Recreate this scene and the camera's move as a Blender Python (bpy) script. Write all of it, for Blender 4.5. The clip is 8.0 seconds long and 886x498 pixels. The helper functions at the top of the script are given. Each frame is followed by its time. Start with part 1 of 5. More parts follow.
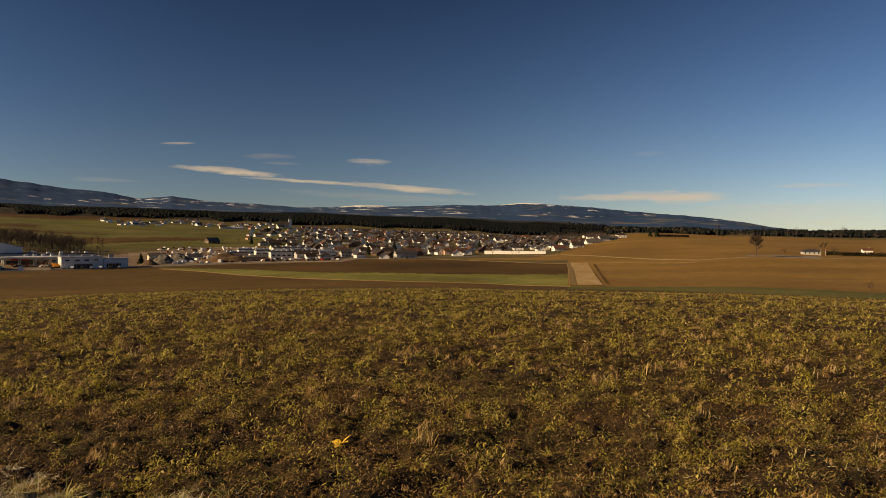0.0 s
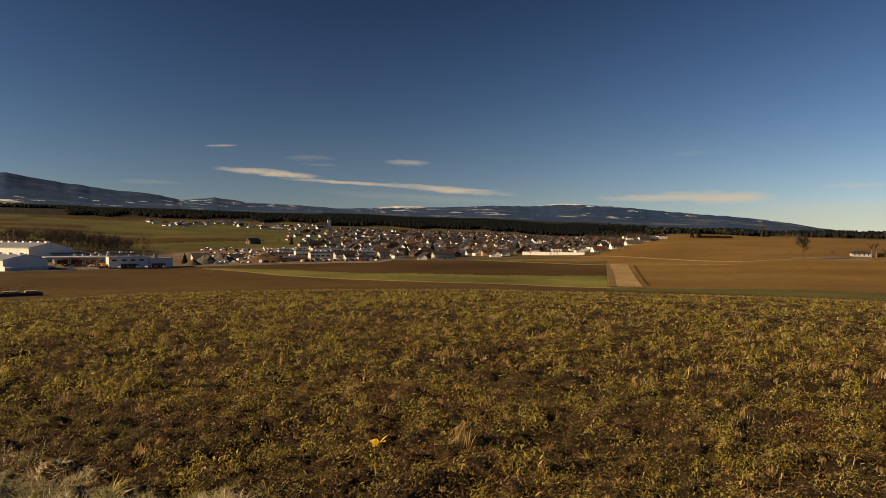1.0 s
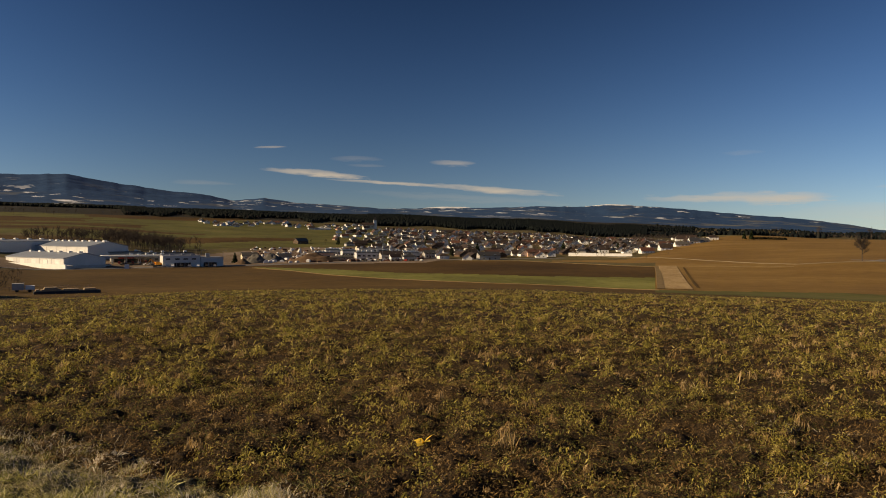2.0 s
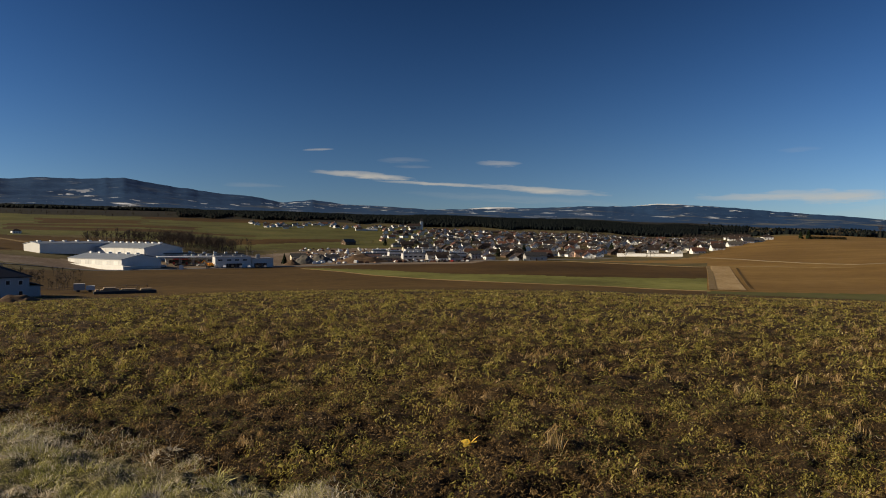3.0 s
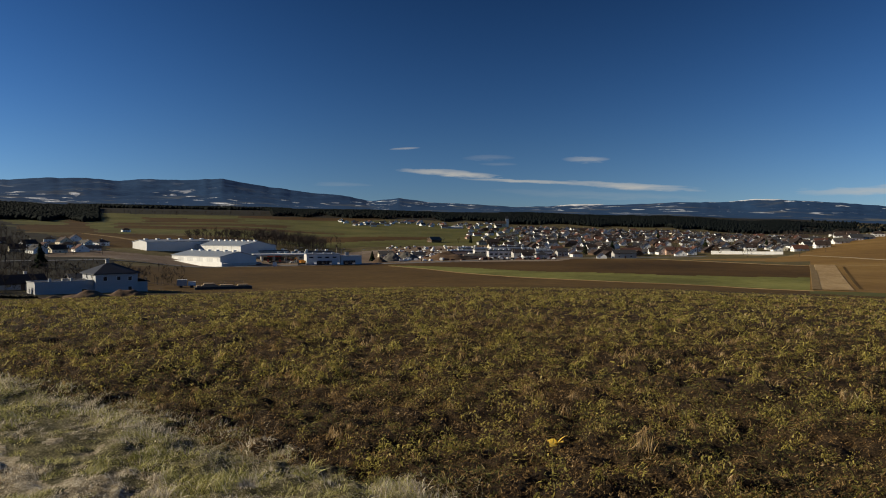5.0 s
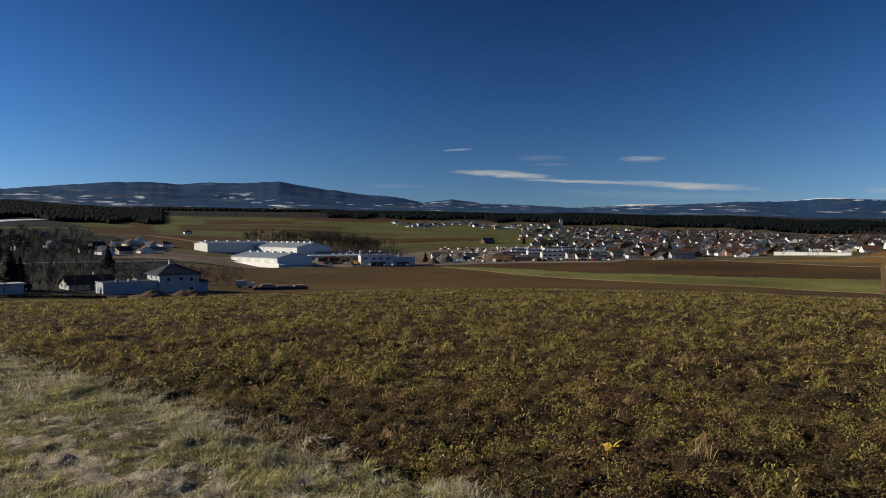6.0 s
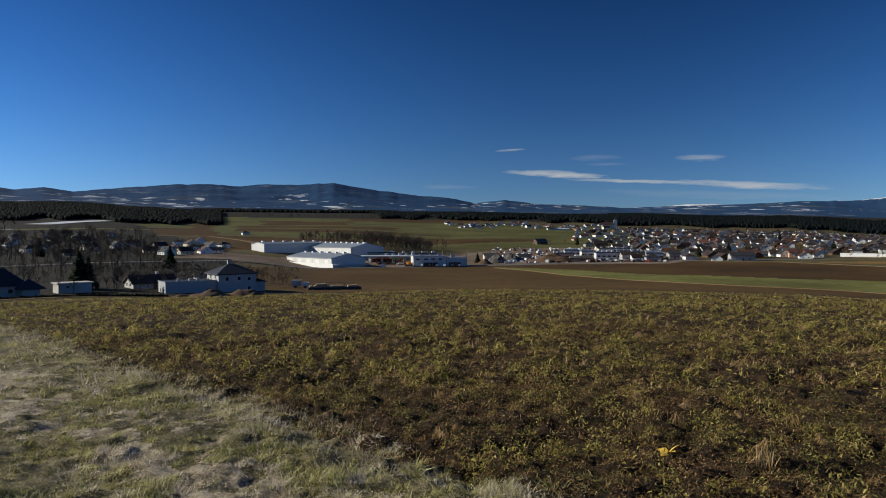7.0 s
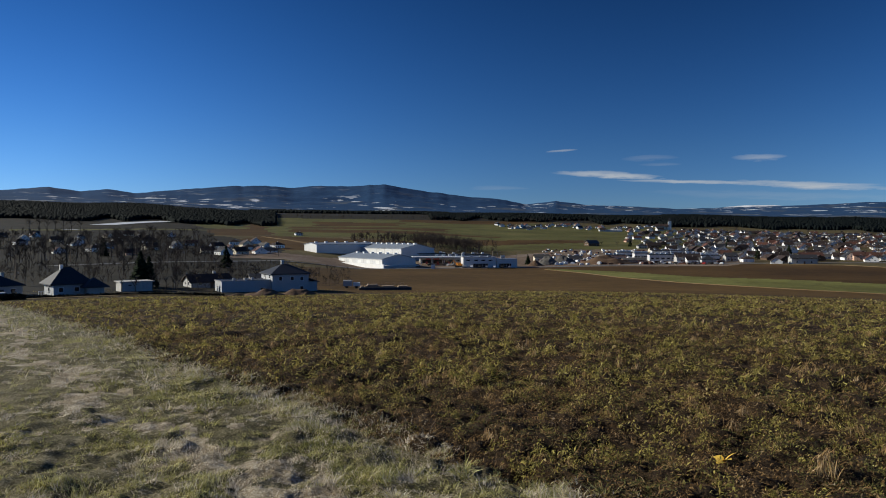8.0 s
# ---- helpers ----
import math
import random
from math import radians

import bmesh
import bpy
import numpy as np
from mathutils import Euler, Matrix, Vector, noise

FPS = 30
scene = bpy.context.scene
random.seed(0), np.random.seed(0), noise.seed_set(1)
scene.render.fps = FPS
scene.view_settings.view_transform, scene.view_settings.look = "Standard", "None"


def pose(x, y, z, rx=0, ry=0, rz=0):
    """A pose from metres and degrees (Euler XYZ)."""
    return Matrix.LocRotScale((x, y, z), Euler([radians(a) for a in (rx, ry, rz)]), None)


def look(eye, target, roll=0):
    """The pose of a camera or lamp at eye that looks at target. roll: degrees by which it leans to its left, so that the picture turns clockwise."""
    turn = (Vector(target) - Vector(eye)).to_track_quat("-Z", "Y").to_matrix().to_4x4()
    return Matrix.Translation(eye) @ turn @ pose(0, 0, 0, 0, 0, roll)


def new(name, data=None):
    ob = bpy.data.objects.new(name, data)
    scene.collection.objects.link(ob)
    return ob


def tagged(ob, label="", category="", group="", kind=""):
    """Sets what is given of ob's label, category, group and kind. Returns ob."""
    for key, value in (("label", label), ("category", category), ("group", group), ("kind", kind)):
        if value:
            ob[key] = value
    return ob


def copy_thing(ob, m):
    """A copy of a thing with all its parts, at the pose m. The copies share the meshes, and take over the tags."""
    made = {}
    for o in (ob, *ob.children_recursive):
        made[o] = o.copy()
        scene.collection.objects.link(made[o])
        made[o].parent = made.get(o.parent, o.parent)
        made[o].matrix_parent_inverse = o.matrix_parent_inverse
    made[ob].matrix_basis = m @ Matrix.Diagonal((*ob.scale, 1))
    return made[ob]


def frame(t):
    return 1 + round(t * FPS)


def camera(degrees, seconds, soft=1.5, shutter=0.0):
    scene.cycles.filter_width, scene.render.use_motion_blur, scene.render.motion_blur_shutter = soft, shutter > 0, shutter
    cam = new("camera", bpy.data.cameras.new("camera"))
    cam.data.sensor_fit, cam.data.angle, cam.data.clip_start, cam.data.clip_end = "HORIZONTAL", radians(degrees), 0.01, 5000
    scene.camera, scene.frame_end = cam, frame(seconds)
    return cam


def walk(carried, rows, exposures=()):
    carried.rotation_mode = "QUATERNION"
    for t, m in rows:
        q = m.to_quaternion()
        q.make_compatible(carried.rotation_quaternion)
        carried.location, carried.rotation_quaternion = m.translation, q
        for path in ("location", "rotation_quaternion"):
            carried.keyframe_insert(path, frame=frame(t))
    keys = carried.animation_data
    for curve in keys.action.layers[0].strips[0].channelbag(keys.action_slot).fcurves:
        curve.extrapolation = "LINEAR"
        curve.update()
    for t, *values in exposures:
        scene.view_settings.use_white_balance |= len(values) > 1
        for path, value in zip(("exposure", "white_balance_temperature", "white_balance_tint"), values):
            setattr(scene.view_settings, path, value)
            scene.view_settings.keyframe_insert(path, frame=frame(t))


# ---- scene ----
EYE = 1.65
cam = camera(65.03, 8.0, soft=1.0)
# seconds, yaw, pitch, roll: a slow pan on a tripod
PAN = [(0, 0.0, -1.272, -0.114), (0.5, 1.445, -1.245, -0.118), (1, 3.109, -1.209, -0.163), (1.5, 4.884, -1.206, -0.319),
       (3, 10.643, -1.145, -0.144), (3.5, 12.272, -1.182, -0.047), (4, 14.091, -1.223, 0.002), (4.5, 15.672, -1.311, -0.015),
       (6, 22.044, -1.247, 0.188), (6.5, 23.877, -1.167, 0.221), (7, 26.341, -1.177, 0.203), (7.5, 28.401, -1.14, 0.088),
       (8, 30.466, -1.074, 0.042)]
walk(cam, [(t, pose(0, 0, EYE, 90 + p, r, a)) for t, a, p, r in PAN],
     exposures=[(0, 0.24, 12800, 15), (1.7, 0.20, 11000, 13), (2.8, 0.12, 8000, 7), (4.7, 0.10, 7350, 5), (6.5, 0.13, 6500, 5), (8, 0.18, 6150, 5)])

# ---- daylight: a low winter sun from the left, through a polarising filter ----
SUN_AZ, SUN_EL = 108.0, 21.0    # degrees left of the first view, above the horizon
world = bpy.data.worlds.new("sky")
scene.world = world
world.use_nodes = True


def nd(tree, kind, **sockets):
    """A node with its inputs set by name or number (n_1 is input 1)."""
    n = tree.nodes.new(kind)
    for key, v in sockets.items():
        n.inputs[int(key[2:]) if key.startswith("n_") else key.replace("_", " ")].default_value = v
    return n


def math_node(tree, op, a, b=0.0, c=0.0):
    n = tree.nodes.new("ShaderNodeMath")
    n.operation = op
    for k, v in enumerate((a, b, c)):
        if hasattr(v, "links"):
            tree.links.new(v, n.inputs[k])
        else:
            n.inputs[k].default_value = v
    return n.outputs[0]


def build_sky():
    t = world.node_tree
    t.nodes.clear()
    L = t.links.new
    out = t.nodes.new("ShaderNodeOutputWorld")
    bg = nd(t, "ShaderNodeBackground", Strength=0.053)
    sky = t.nodes.new("ShaderNodeTexSky")
    sky.sky_type, sky.sun_disc = "NISHITA", False
    sky.sun_elevation, sky.sun_rotation = radians(SUN_EL), radians(-SUN_AZ)
    sky.altitude, sky.air_density, sky.dust_density, sky.ozone_density = 600, 1.0, 0.0, 4.0
    co = t.nodes.new("ShaderNodeTexCoord")
    sep = t.nodes.new("ShaderNodeSeparateXYZ")
    L(co.outputs["Generated"], sep.inputs[0])
    az = math_node(t, "ARCTAN2", math_node(t, "MULTIPLY", sep.outputs[0], -1.0), sep.outputs[1])
    az = math_node(t, "MULTIPLY", az, 57.2958)
    el = math_node(t, "MULTIPLY", math_node(t, "ARCSINE", sep.outputs[2]), 57.2958)
    both = t.nodes.new("ShaderNodeCombineXYZ")
    L(math_node(t, "MULTIPLY", az, 0.16), both.inputs[0])
    L(math_node(t, "MULTIPLY", el, 1.1), both.inputs[1])
    wisp = nd(t, "ShaderNodeTexNoise", Scale=1.5, Detail=7.0, Roughness=0.62)
    L(both.outputs[0], wisp.inputs["Vector"])
    w = math_node(t, "SUBTRACT", wisp.outputs[0], 0.5)
    total = None
    # thin streaks of cloud: azimuth, elevation, half length, half height, lean, density
    for a0, e0, la, le, lean, dens in CLOUDS:
        da = math_node(t, "SUBTRACT", az, a0)
        de = math_node(t, "SUBTRACT", el, e0)
        de = math_node(t, "SUBTRACT", de, math_node(t, "MULTIPLY", da, lean))
        de = math_node(t, "ADD", de, math_node(t, "MULTIPLY", w, le * 3.0))
        da = math_node(t, "ADD", da, math_node(t, "MULTIPLY", w, la * 1.2))
        q = math_node(t, "ADD", math_node(t, "POWER", math_node(t, "ABSOLUTE", math_node(t, "DIVIDE", da, la)), 2.0),
                      math_node(t, "POWER", math_node(t, "ABSOLUTE", math_node(t, "DIVIDE", de, le)), 2.0))
        m = math_node(t, "MULTIPLY", math_node(t, "MAXIMUM", math_node(t, "SUBTRACT", 1.0, q), 0.0), dens)
        total = m if total is None else math_node(t, "MAXIMUM", total, m)
    total = math_node(t, "MULTIPLY", total, math_node(t, "ADD", 0.75, math_node(t, "MULTIPLY", w, 1.6)))
    mix = t.nodes.new("ShaderNodeMix")
    mix.data_type, mix.clamp_factor = "RGBA", True
    L(total, mix.inputs[0])
    deep = nd(t, "ShaderNodeHueSaturation", Saturation=1.2)
    L(sky.outputs[0], deep.inputs["Color"])
    fade = t.nodes.new("ShaderNodeMapRange")
    for k, v in (("From Min", 0.0), ("From Max", 24.0), ("To Min", 1.1), ("To Max", 0.46)):
        fade.inputs[k].default_value = v
    L(el, fade.inputs["Value"])
    L(fade.outputs[0], deep.inputs["Value"])
    blue = t.nodes.new("ShaderNodeMix")
    blue.data_type, blue.blend_type = "RGBA", "MULTIPLY"
    blue.inputs[0].default_value = 1.0
    blue.inputs[7].default_value = (0.75, 0.95, 1.43, 1)
    L(deep.outputs[0], blue.inputs[6])
    low = t.nodes.new("ShaderNodeMix")      # clear cold air down to the horizon
    low.data_type, low.blend_type, low.clamp_factor = "RGBA", "MULTIPLY", True
    L(math_node(t, "SUBTRACT", 1.0, math_node(t, "DIVIDE", el, 7.0)), low.inputs[0])
    low.inputs[7].default_value = (0.90, 0.98, 1.10, 1)
    L(blue.outputs[2], low.inputs[6])
    # clear air is polarised at right angles to the sun: the filter deepens the sky there
    toward = t.nodes.new("ShaderNodeVectorMath")
    toward.operation = "DOT_PRODUCT"
    toward.inputs[1].default_value = (-math.sin(radians(SUN_AZ)) * math.cos(radians(SUN_EL)), math.cos(radians(SUN_AZ)) * math.cos(radians(SUN_EL)), math.sin(radians(SUN_EL)))
    L(co.outputs["Generated"], toward.inputs[0])
    c2 = math_node(t, "POWER", math_node(t, "ABSOLUTE", toward.outputs["Value"]), 2.0)
    pol = math_node(t, "DIVIDE", math_node(t, "SUBTRACT", 1.0, c2), math_node(t, "ADD", 1.0, c2))
    dim = math_node(t, "MINIMUM", math_node(t, "MULTIPLY_ADD", pol, -0.86, 1.62), 1.28)
    filt = t.nodes.new("ShaderNodeVectorMath")
    filt.operation = "SCALE"
    L(low.outputs[2], filt.inputs[0])
    L(dim, filt.inputs["Scale"])
    L(filt.outputs[0], mix.inputs[6])
    mix.inputs[7].default_value = (8.6, 8.5, 8.6, 1)
    L(mix.outputs[2], bg.inputs[0])
    L(bg.outputs[0], out.inputs[0])


CLOUDS = [(17.4, 4.90, 4.4, 0.26, 0.055, 0.95), (11.0, 4.20, 6.0, 0.17, 0.05, 0.8), (3.0, 3.72, 6.0, 0.27, 0.06, 0.85), (0.5, 3.4, 3.4, 0.2, 0.05, 0.7),
          (20.7, 6.85, 1.35, 0.10, -0.06, 0.7), (6.0, 5.85, 1.9, 0.26, 0.0, 0.5), (14.0, 6.1, 2.2, 0.3, 0.0, 0.16), (13.2, 5.6, 1.6, 0.15, 0.0, 0.12),
          (-15.5, 2.9, 6.5, 0.42, 0.0, 0.75), (-19.0, 2.85, 4.0, 0.5, 0.0, 0.85), (-28.0, 3.5, 3.0, 0.22, 0.0, 0.42), (-27.0, 1.7, 9.0, 1.0, 0.0, 0.25),
          (26.0, 3.9, 2.5, 0.2, 0.0, 0.14), (-16.5, 6.3, 1.6, 0.2, 0.0, 0.1), (5.0, 3.0, 9.0, 0.35, 0.05, 0.14)]
build_sky()

sun_data = bpy.data.lights.new("sun", "SUN")
sun_data.energy, sun_data.angle, sun_data.color = 5.0, radians(0.53), (1.0, 0.90, 0.76)
sun = new("sun", sun_data)
a_, e_ = radians(SUN_AZ), radians(SUN_EL)
sun.matrix_world = look((-math.sin(a_) * 300 * math.cos(e_), math.cos(a_) * 300 * math.cos(e_), 300 * math.sin(e_)), (0, 0, 0))
# ---- the lie of the land ----
# how steeply the sight line falls (-) or rises to the ground, by azimuth, at these distances
FAR_D = [100, 160, 225, 300, 420, 600, 850, 1200, 1700, 2600]
LAND = {
    -50: [-.084, -.082, -.074, -.060, -.034, -.016, -.006, -.002, .000, .004],
    -32: [-.084, -.082, -.074, -.060, -.034, -.017, -.007, -.002, .000, .004],
    -24: [-.084, -.082, -.074, -.058, -.030, -.014, -.003, -.002, .000, .005],
    -16: [-.085, -.083, -.074, -.058, -.035, -.016, .002, -.006, -.004, .010],
    -7: [-.085, -.083, -.074, -.056, -.040, -.026, -.012, -.005, .003, .018],
    0: [-.085, -.083, -.0725, -.055, -.040, -.028, -.012, .001, .012, .023],
    14: [-.085, -.083, -.0725, -.058, -.0435, -.027, -.010, .007, .021, .029],
    25: [-.086, -.084, -.0745, -.060, -.0470, -.028, -.005, .012, .028, .030],
    36: [-.087, -.085, -.071, -.057, -.0455, -.014, .003, .016, .030, .033],
    45: [-.087, -.084, -.062, -.045, -.030, -.011, .004, .016, .031, .034],
    55: [-.082, -.078, -.058, -.042, -.026, -.009, .008, .022, .039, .043],
    70: [-.082, -.078, -.058, -.042, -.026, -.009, .008, .022, .039, .043],
    180: [-.040, -.030, -.020, -.012, -.006, .000, .004, .008, .015, .025],
    310: [-.084, -.082, -.074, -.060, -.034, -.016, -.006, -.002, .000, .004]}
LAND_AZ = sorted(LAND)
LAND_T = np.array([[-.0815 if k in (-50, -32, -24, 310) else -.0805 if k in (0, 14, 25) else -.0825 if k < 30 else -.0850 if k < 50 else -.0820] + LAND[k]
                   for k in LAND_AZ])
LAND_LOG = np.log(np.array([44.0] + FAR_D))


def wrap(az):
    return (np.asarray(az, float) + 50.0) % 360.0 - 50.0


def land_tan(az, d):
    az, ld = wrap(az), np.log(np.clip(d, 44.0, 2600.0))
    i = np.clip(np.searchsorted(LAND_AZ, az, "right") - 1, 0, len(LAND_AZ) - 2)
    lo, hi = np.array(LAND_AZ, float)[i], np.array(LAND_AZ, float)[i + 1]
    u = (az - lo) / (hi - lo)
    u = u * u * (3 - 2 * u)
    j = np.clip(np.searchsorted(LAND_LOG, ld, "right") - 1, 0, len(LAND_LOG) - 2)
    v = (ld - LAND_LOG[j]) / (LAND_LOG[j + 1] - LAND_LOG[j])
    return ((LAND_T[i, j] * (1 - v) + LAND_T[i, j + 1] * v) * (1 - u)
            + (LAND_T[i + 1, j] * (1 - v) + LAND_T[i + 1, j + 1] * v) * u)


def height(x, y):
    """Ground level at a place, without clods."""
    x, y = np.asarray(x, float), np.asarray(y, float)
    d = np.hypot(x, y)
    az = np.degrees(np.arctan2(-x, y))
    tc = land_tan(az, 44.0)
    k, dc = tc * tc / (4 * EYE), 2 * EYE / -tc
    near = -k * d * d
    far = EYE + d * land_tan(az, d)
    w = np.clip((d - dc) / 6.0, 0, 1)
    return np.where(d <= dc, near, near * (1 - w) + far * w)


def at(az, d):
    """The place at an azimuth (degrees to the left of the first view) and distance."""
    return -math.sin(radians(az)) * d, math.cos(radians(az)) * d
# ---- materials ----


def ramp_node(t, fac, stops):
    r = t.nodes.new("ShaderNodeValToRGB")
    while len(r.color_ramp.elements) < len(stops):
        r.color_ramp.elements.new(0.5)
    for e, (p, c) in zip(r.color_ramp.elements, stops):
        e.position, e.color = p, (*c, 1)
    t.links.new(fac, r.inputs[0])
    return r.outputs[0]


def mix_node(t, fac, a, b, mode="MIX"):
    m = t.nodes.new("ShaderNodeMix")
    m.data_type, m.blend_type = "RGBA", mode
    for k, v in ((0, fac), (6, a), (7, b)):
        if hasattr(v, "links"):
            t.links.new(v, m.inputs[k])
        else:
            m.inputs[k].default_value = (*v, 1) if isinstance(v, tuple) else v
    return m.outputs[2]


def surface(name, stops, scale=1.0, fine=8.0, rough=0.85, bump=0.3, depth=0.02, grain=0.35, metal=0.0, vary=0.0, island=0.0,
            stretch=(1, 1, 1), sheen=0.5, thin=0.0):
    """A matt or glossy surface: large patches by the colour stops, fine grain over them, relief from both."""
    m = bpy.data.materials.new(name)
    m.use_nodes = True
    t = m.node_tree
    b = t.nodes["Principled BSDF"]
    geo = t.nodes.new("ShaderNodeNewGeometry")
    mp = t.nodes.new("ShaderNodeMapping")
    mp.inputs["Scale"].default_value = stretch
    t.links.new(geo.outputs["Position"], mp.inputs[0])
    big = nd(t, "ShaderNodeTexNoise", Scale=scale, Detail=6.0, Roughness=0.6)
    small = nd(t, "ShaderNodeTexNoise", Scale=scale * fine, Detail=5.0, Roughness=0.7)
    for n in (big, small):
        t.links.new(mp.outputs[0], n.inputs["Vector"])
    f = math_node(t, "ADD", math_node(t, "MULTIPLY", big.outputs[0], 1.0 - grain), math_node(t, "MULTIPLY", small.outputs[0], grain))
    f = math_node(t, "MULTIPLY_ADD", math_node(t, "SUBTRACT", f, 0.5), 2.2, 0.5)
    if island:
        f = math_node(t, "ADD", math_node(t, "MULTIPLY", f, 1 - island), math_node(t, "MULTIPLY", geo.outputs["Random Per Island"], island))
    col = ramp_node(t, f, stops)
    if vary:
        oi = t.nodes.new("ShaderNodeObjectInfo")
        hs = nd(t, "ShaderNodeHueSaturation", Saturation=1.0)
        t.links.new(math_node(t, "MULTIPLY_ADD", oi.outputs["Random"], 2 * vary, 1 - vary), hs.inputs["Value"])
        t.links.new(col, hs.inputs["Color"])
        col = hs.outputs[0]
    t.links.new(col, b.inputs["Base Color"])
    b.inputs["Roughness"].default_value, b.inputs["Metallic"].default_value = rough, metal
    b.inputs["Specular IOR Level"].default_value = sheen
    if bump:
        bp = nd(t, "ShaderNodeBump", Strength=bump, Distance=depth)
        t.links.new(small.outputs[0], bp.inputs["Height"])
        t.links.new(bp.outputs[0], b.inputs["Normal"])
    if thin:        # light shines through leaves and blades
        tl = t.nodes.new("ShaderNodeBsdfTranslucent")
        t.links.new(col, tl.inputs["Color"])
        ms = nd(t, "ShaderNodeMixShader", Fac=thin)
        t.links.new(b.outputs[0], ms.inputs[1])
        t.links.new(tl.outputs[0], ms.inputs[2])
        t.links.new(ms.outputs[0], t.nodes["Material Output"].inputs["Surface"])
    return m


def tone(c, k):
    return tuple(v * k for v in c)


def plain(name, c, rough=0.8, scale=0.6, spread=0.18, bump=0.15, metal=0.0, vary=0.0, depth=0.01, sheen=0.4):
    return surface(name, [(0.25, tone(c, 1 - spread)), (0.75, tone(c, 1 + spread))], scale, 9.0, rough, bump, depth, 0.4, metal, vary, sheen=sheen)


M_SOIL = surface("damp_soil", [(0.25, (.014, .009, .005)), (0.5, (.052, .033, .016)), (0.75, (.130, .084, .040))], 3.2, 14, .95, 1.0, .06, .6, sheen=.2)
M_VERGE = surface("winter_turf", [(0.25, (.040, .034, .016)), (0.5, (.15, .130, .060)), (0.75, (.42, .36, .23))], 4.0, 14, .95, .9, .04, .6, sheen=.2)
M_PLOUGH = surface("ploughed_field", [(0.2, (.062, .037, .012)), (0.5, (.100, .060, .020)), (0.8, (.146, .090, .030))], .018, 14, .95, .4, .2, .45, sheen=.1)
M_LIGHT = surface("stubble_field", [(0.2, (.150, .086, .028)), (0.5, (.212, .124, .040)), (0.8, (.28, .176, .062))], .012, 14, .95, .3, .2, .45, stretch=(1, 2.5, 1), sheen=.1)
M_GREEN = surface("winter_grain_field", [(0.25, (.108, .102, .030)), (0.5, (.165, .165, .046)), (0.75, (.230, .220, .068))], .022, 14, .95, .3, .2, .4, sheen=.1)
M_PASTURE = surface("dull_pasture", [(0.2, (.070, .058, .020)), (0.5, (.104, .104, .032)), (0.8, (.155, .135, .048))], .016, 14, .95, .3, .2, .4, sheen=.1)
M_DARK = surface("dark_field", [(0.2, (.046, .026, .008)), (0.5, (.076, .043, .013)), (0.8, (.114, .067, .022))], .015, 14, .95, .3, .2, .4, sheen=.1)
M_MEADOW = surface("dull_meadow", [(0.2, (.06, .045, .022)), (0.5, (.10, .080, .035)), (0.8, (.16, .13, .06))], .02, 12, .95, .3, .2, .45, sheen=.1)
M_STRAW = surface("dry_grass_strip", [(0.2, (.26, .17, .08)), (0.5, (.38, .26, .13)), (0.8, (.50, .37, .20))], .05, 10, .95, .3, .1, .45, stretch=(2.5, 1, 1), sheen=.1)
M_LANE = surface("pale_gravel_lane", [(0.2, (.20, .15, .09)), (0.8, (.33, .27, .18))], .2, 8, .95, .3, .05, .45, sheen=.1)
M_TRACK = surface("grassy_track", [(0.2, (.14, .09, .04)), (0.8, (.26, .19, .10))], .2, 8, .95, .3, .05, .45, sheen=.1)
M_YARD = surface("gravel_yard", [(0.2, (.12, .085, .06)), (0.5, (.19, .14, .10)), (0.8, (.30, .25, .20))], .04, 12, .95, .3, .1, .45, sheen=.1)
# near-black ground, laid under the far woods and across the hollow
M_NEAR_BLACK = surface("near_black_ground", [(0.2, (.014, .014, .009)), (0.8, (.042, .036, .024))], .05, 10, .95, .3, .2, .4, sheen=.1)
M_SNOW = surface("old_snow", [(0.2, (.55, .58, .62)), (0.8, (.85, .86, .88))], .03, 10, .7, .2, .1, .4)
M_TREAD = surface("trodden_straw", [(0.2, (.10, .075, .045)), (0.45, (.32, .26, .17)), (0.75, (.66, .59, .46))], 5.0, 10, .95, .9, .03, .6, sheen=.2)
M_ASPHALT = plain("grey_asphalt", (.16, .155, .15), .85, .3)
GROUND_MATS = [M_SOIL, M_VERGE, M_PLOUGH, M_LIGHT, M_GREEN, M_DARK, M_MEADOW, M_STRAW, M_YARD, M_SNOW, M_NEAR_BLACK, M_TREAD, M_PASTURE]

# ---- the ground: one sheet out to the foot of the mountains ----


def lattice(px, py, seed):
    """Smooth value noise in the plane, 0 to 1."""
    ix, iy = np.floor(px).astype(np.int64), np.floor(py).astype(np.int64)
    fx, fy = px - ix, py - iy
    fx, fy = fx * fx * (3 - 2 * fx), fy * fy * (3 - 2 * fy)

    def h(a, b):
        n = (a * 374761393 + b * 668265263 + seed * 974634777) & 0xFFFFFFFF
        n = ((n ^ (n >> 13)) * 1274126177) & 0xFFFFFFFF
        return ((n ^ (n >> 16)) & 0xFFFF) / 65535.0
    return ((h(ix, iy) * (1 - fx) + h(ix + 1, iy) * fx) * (1 - fy) + (h(ix, iy + 1) * (1 - fx) + h(ix + 1, iy + 1) * fx) * fy)


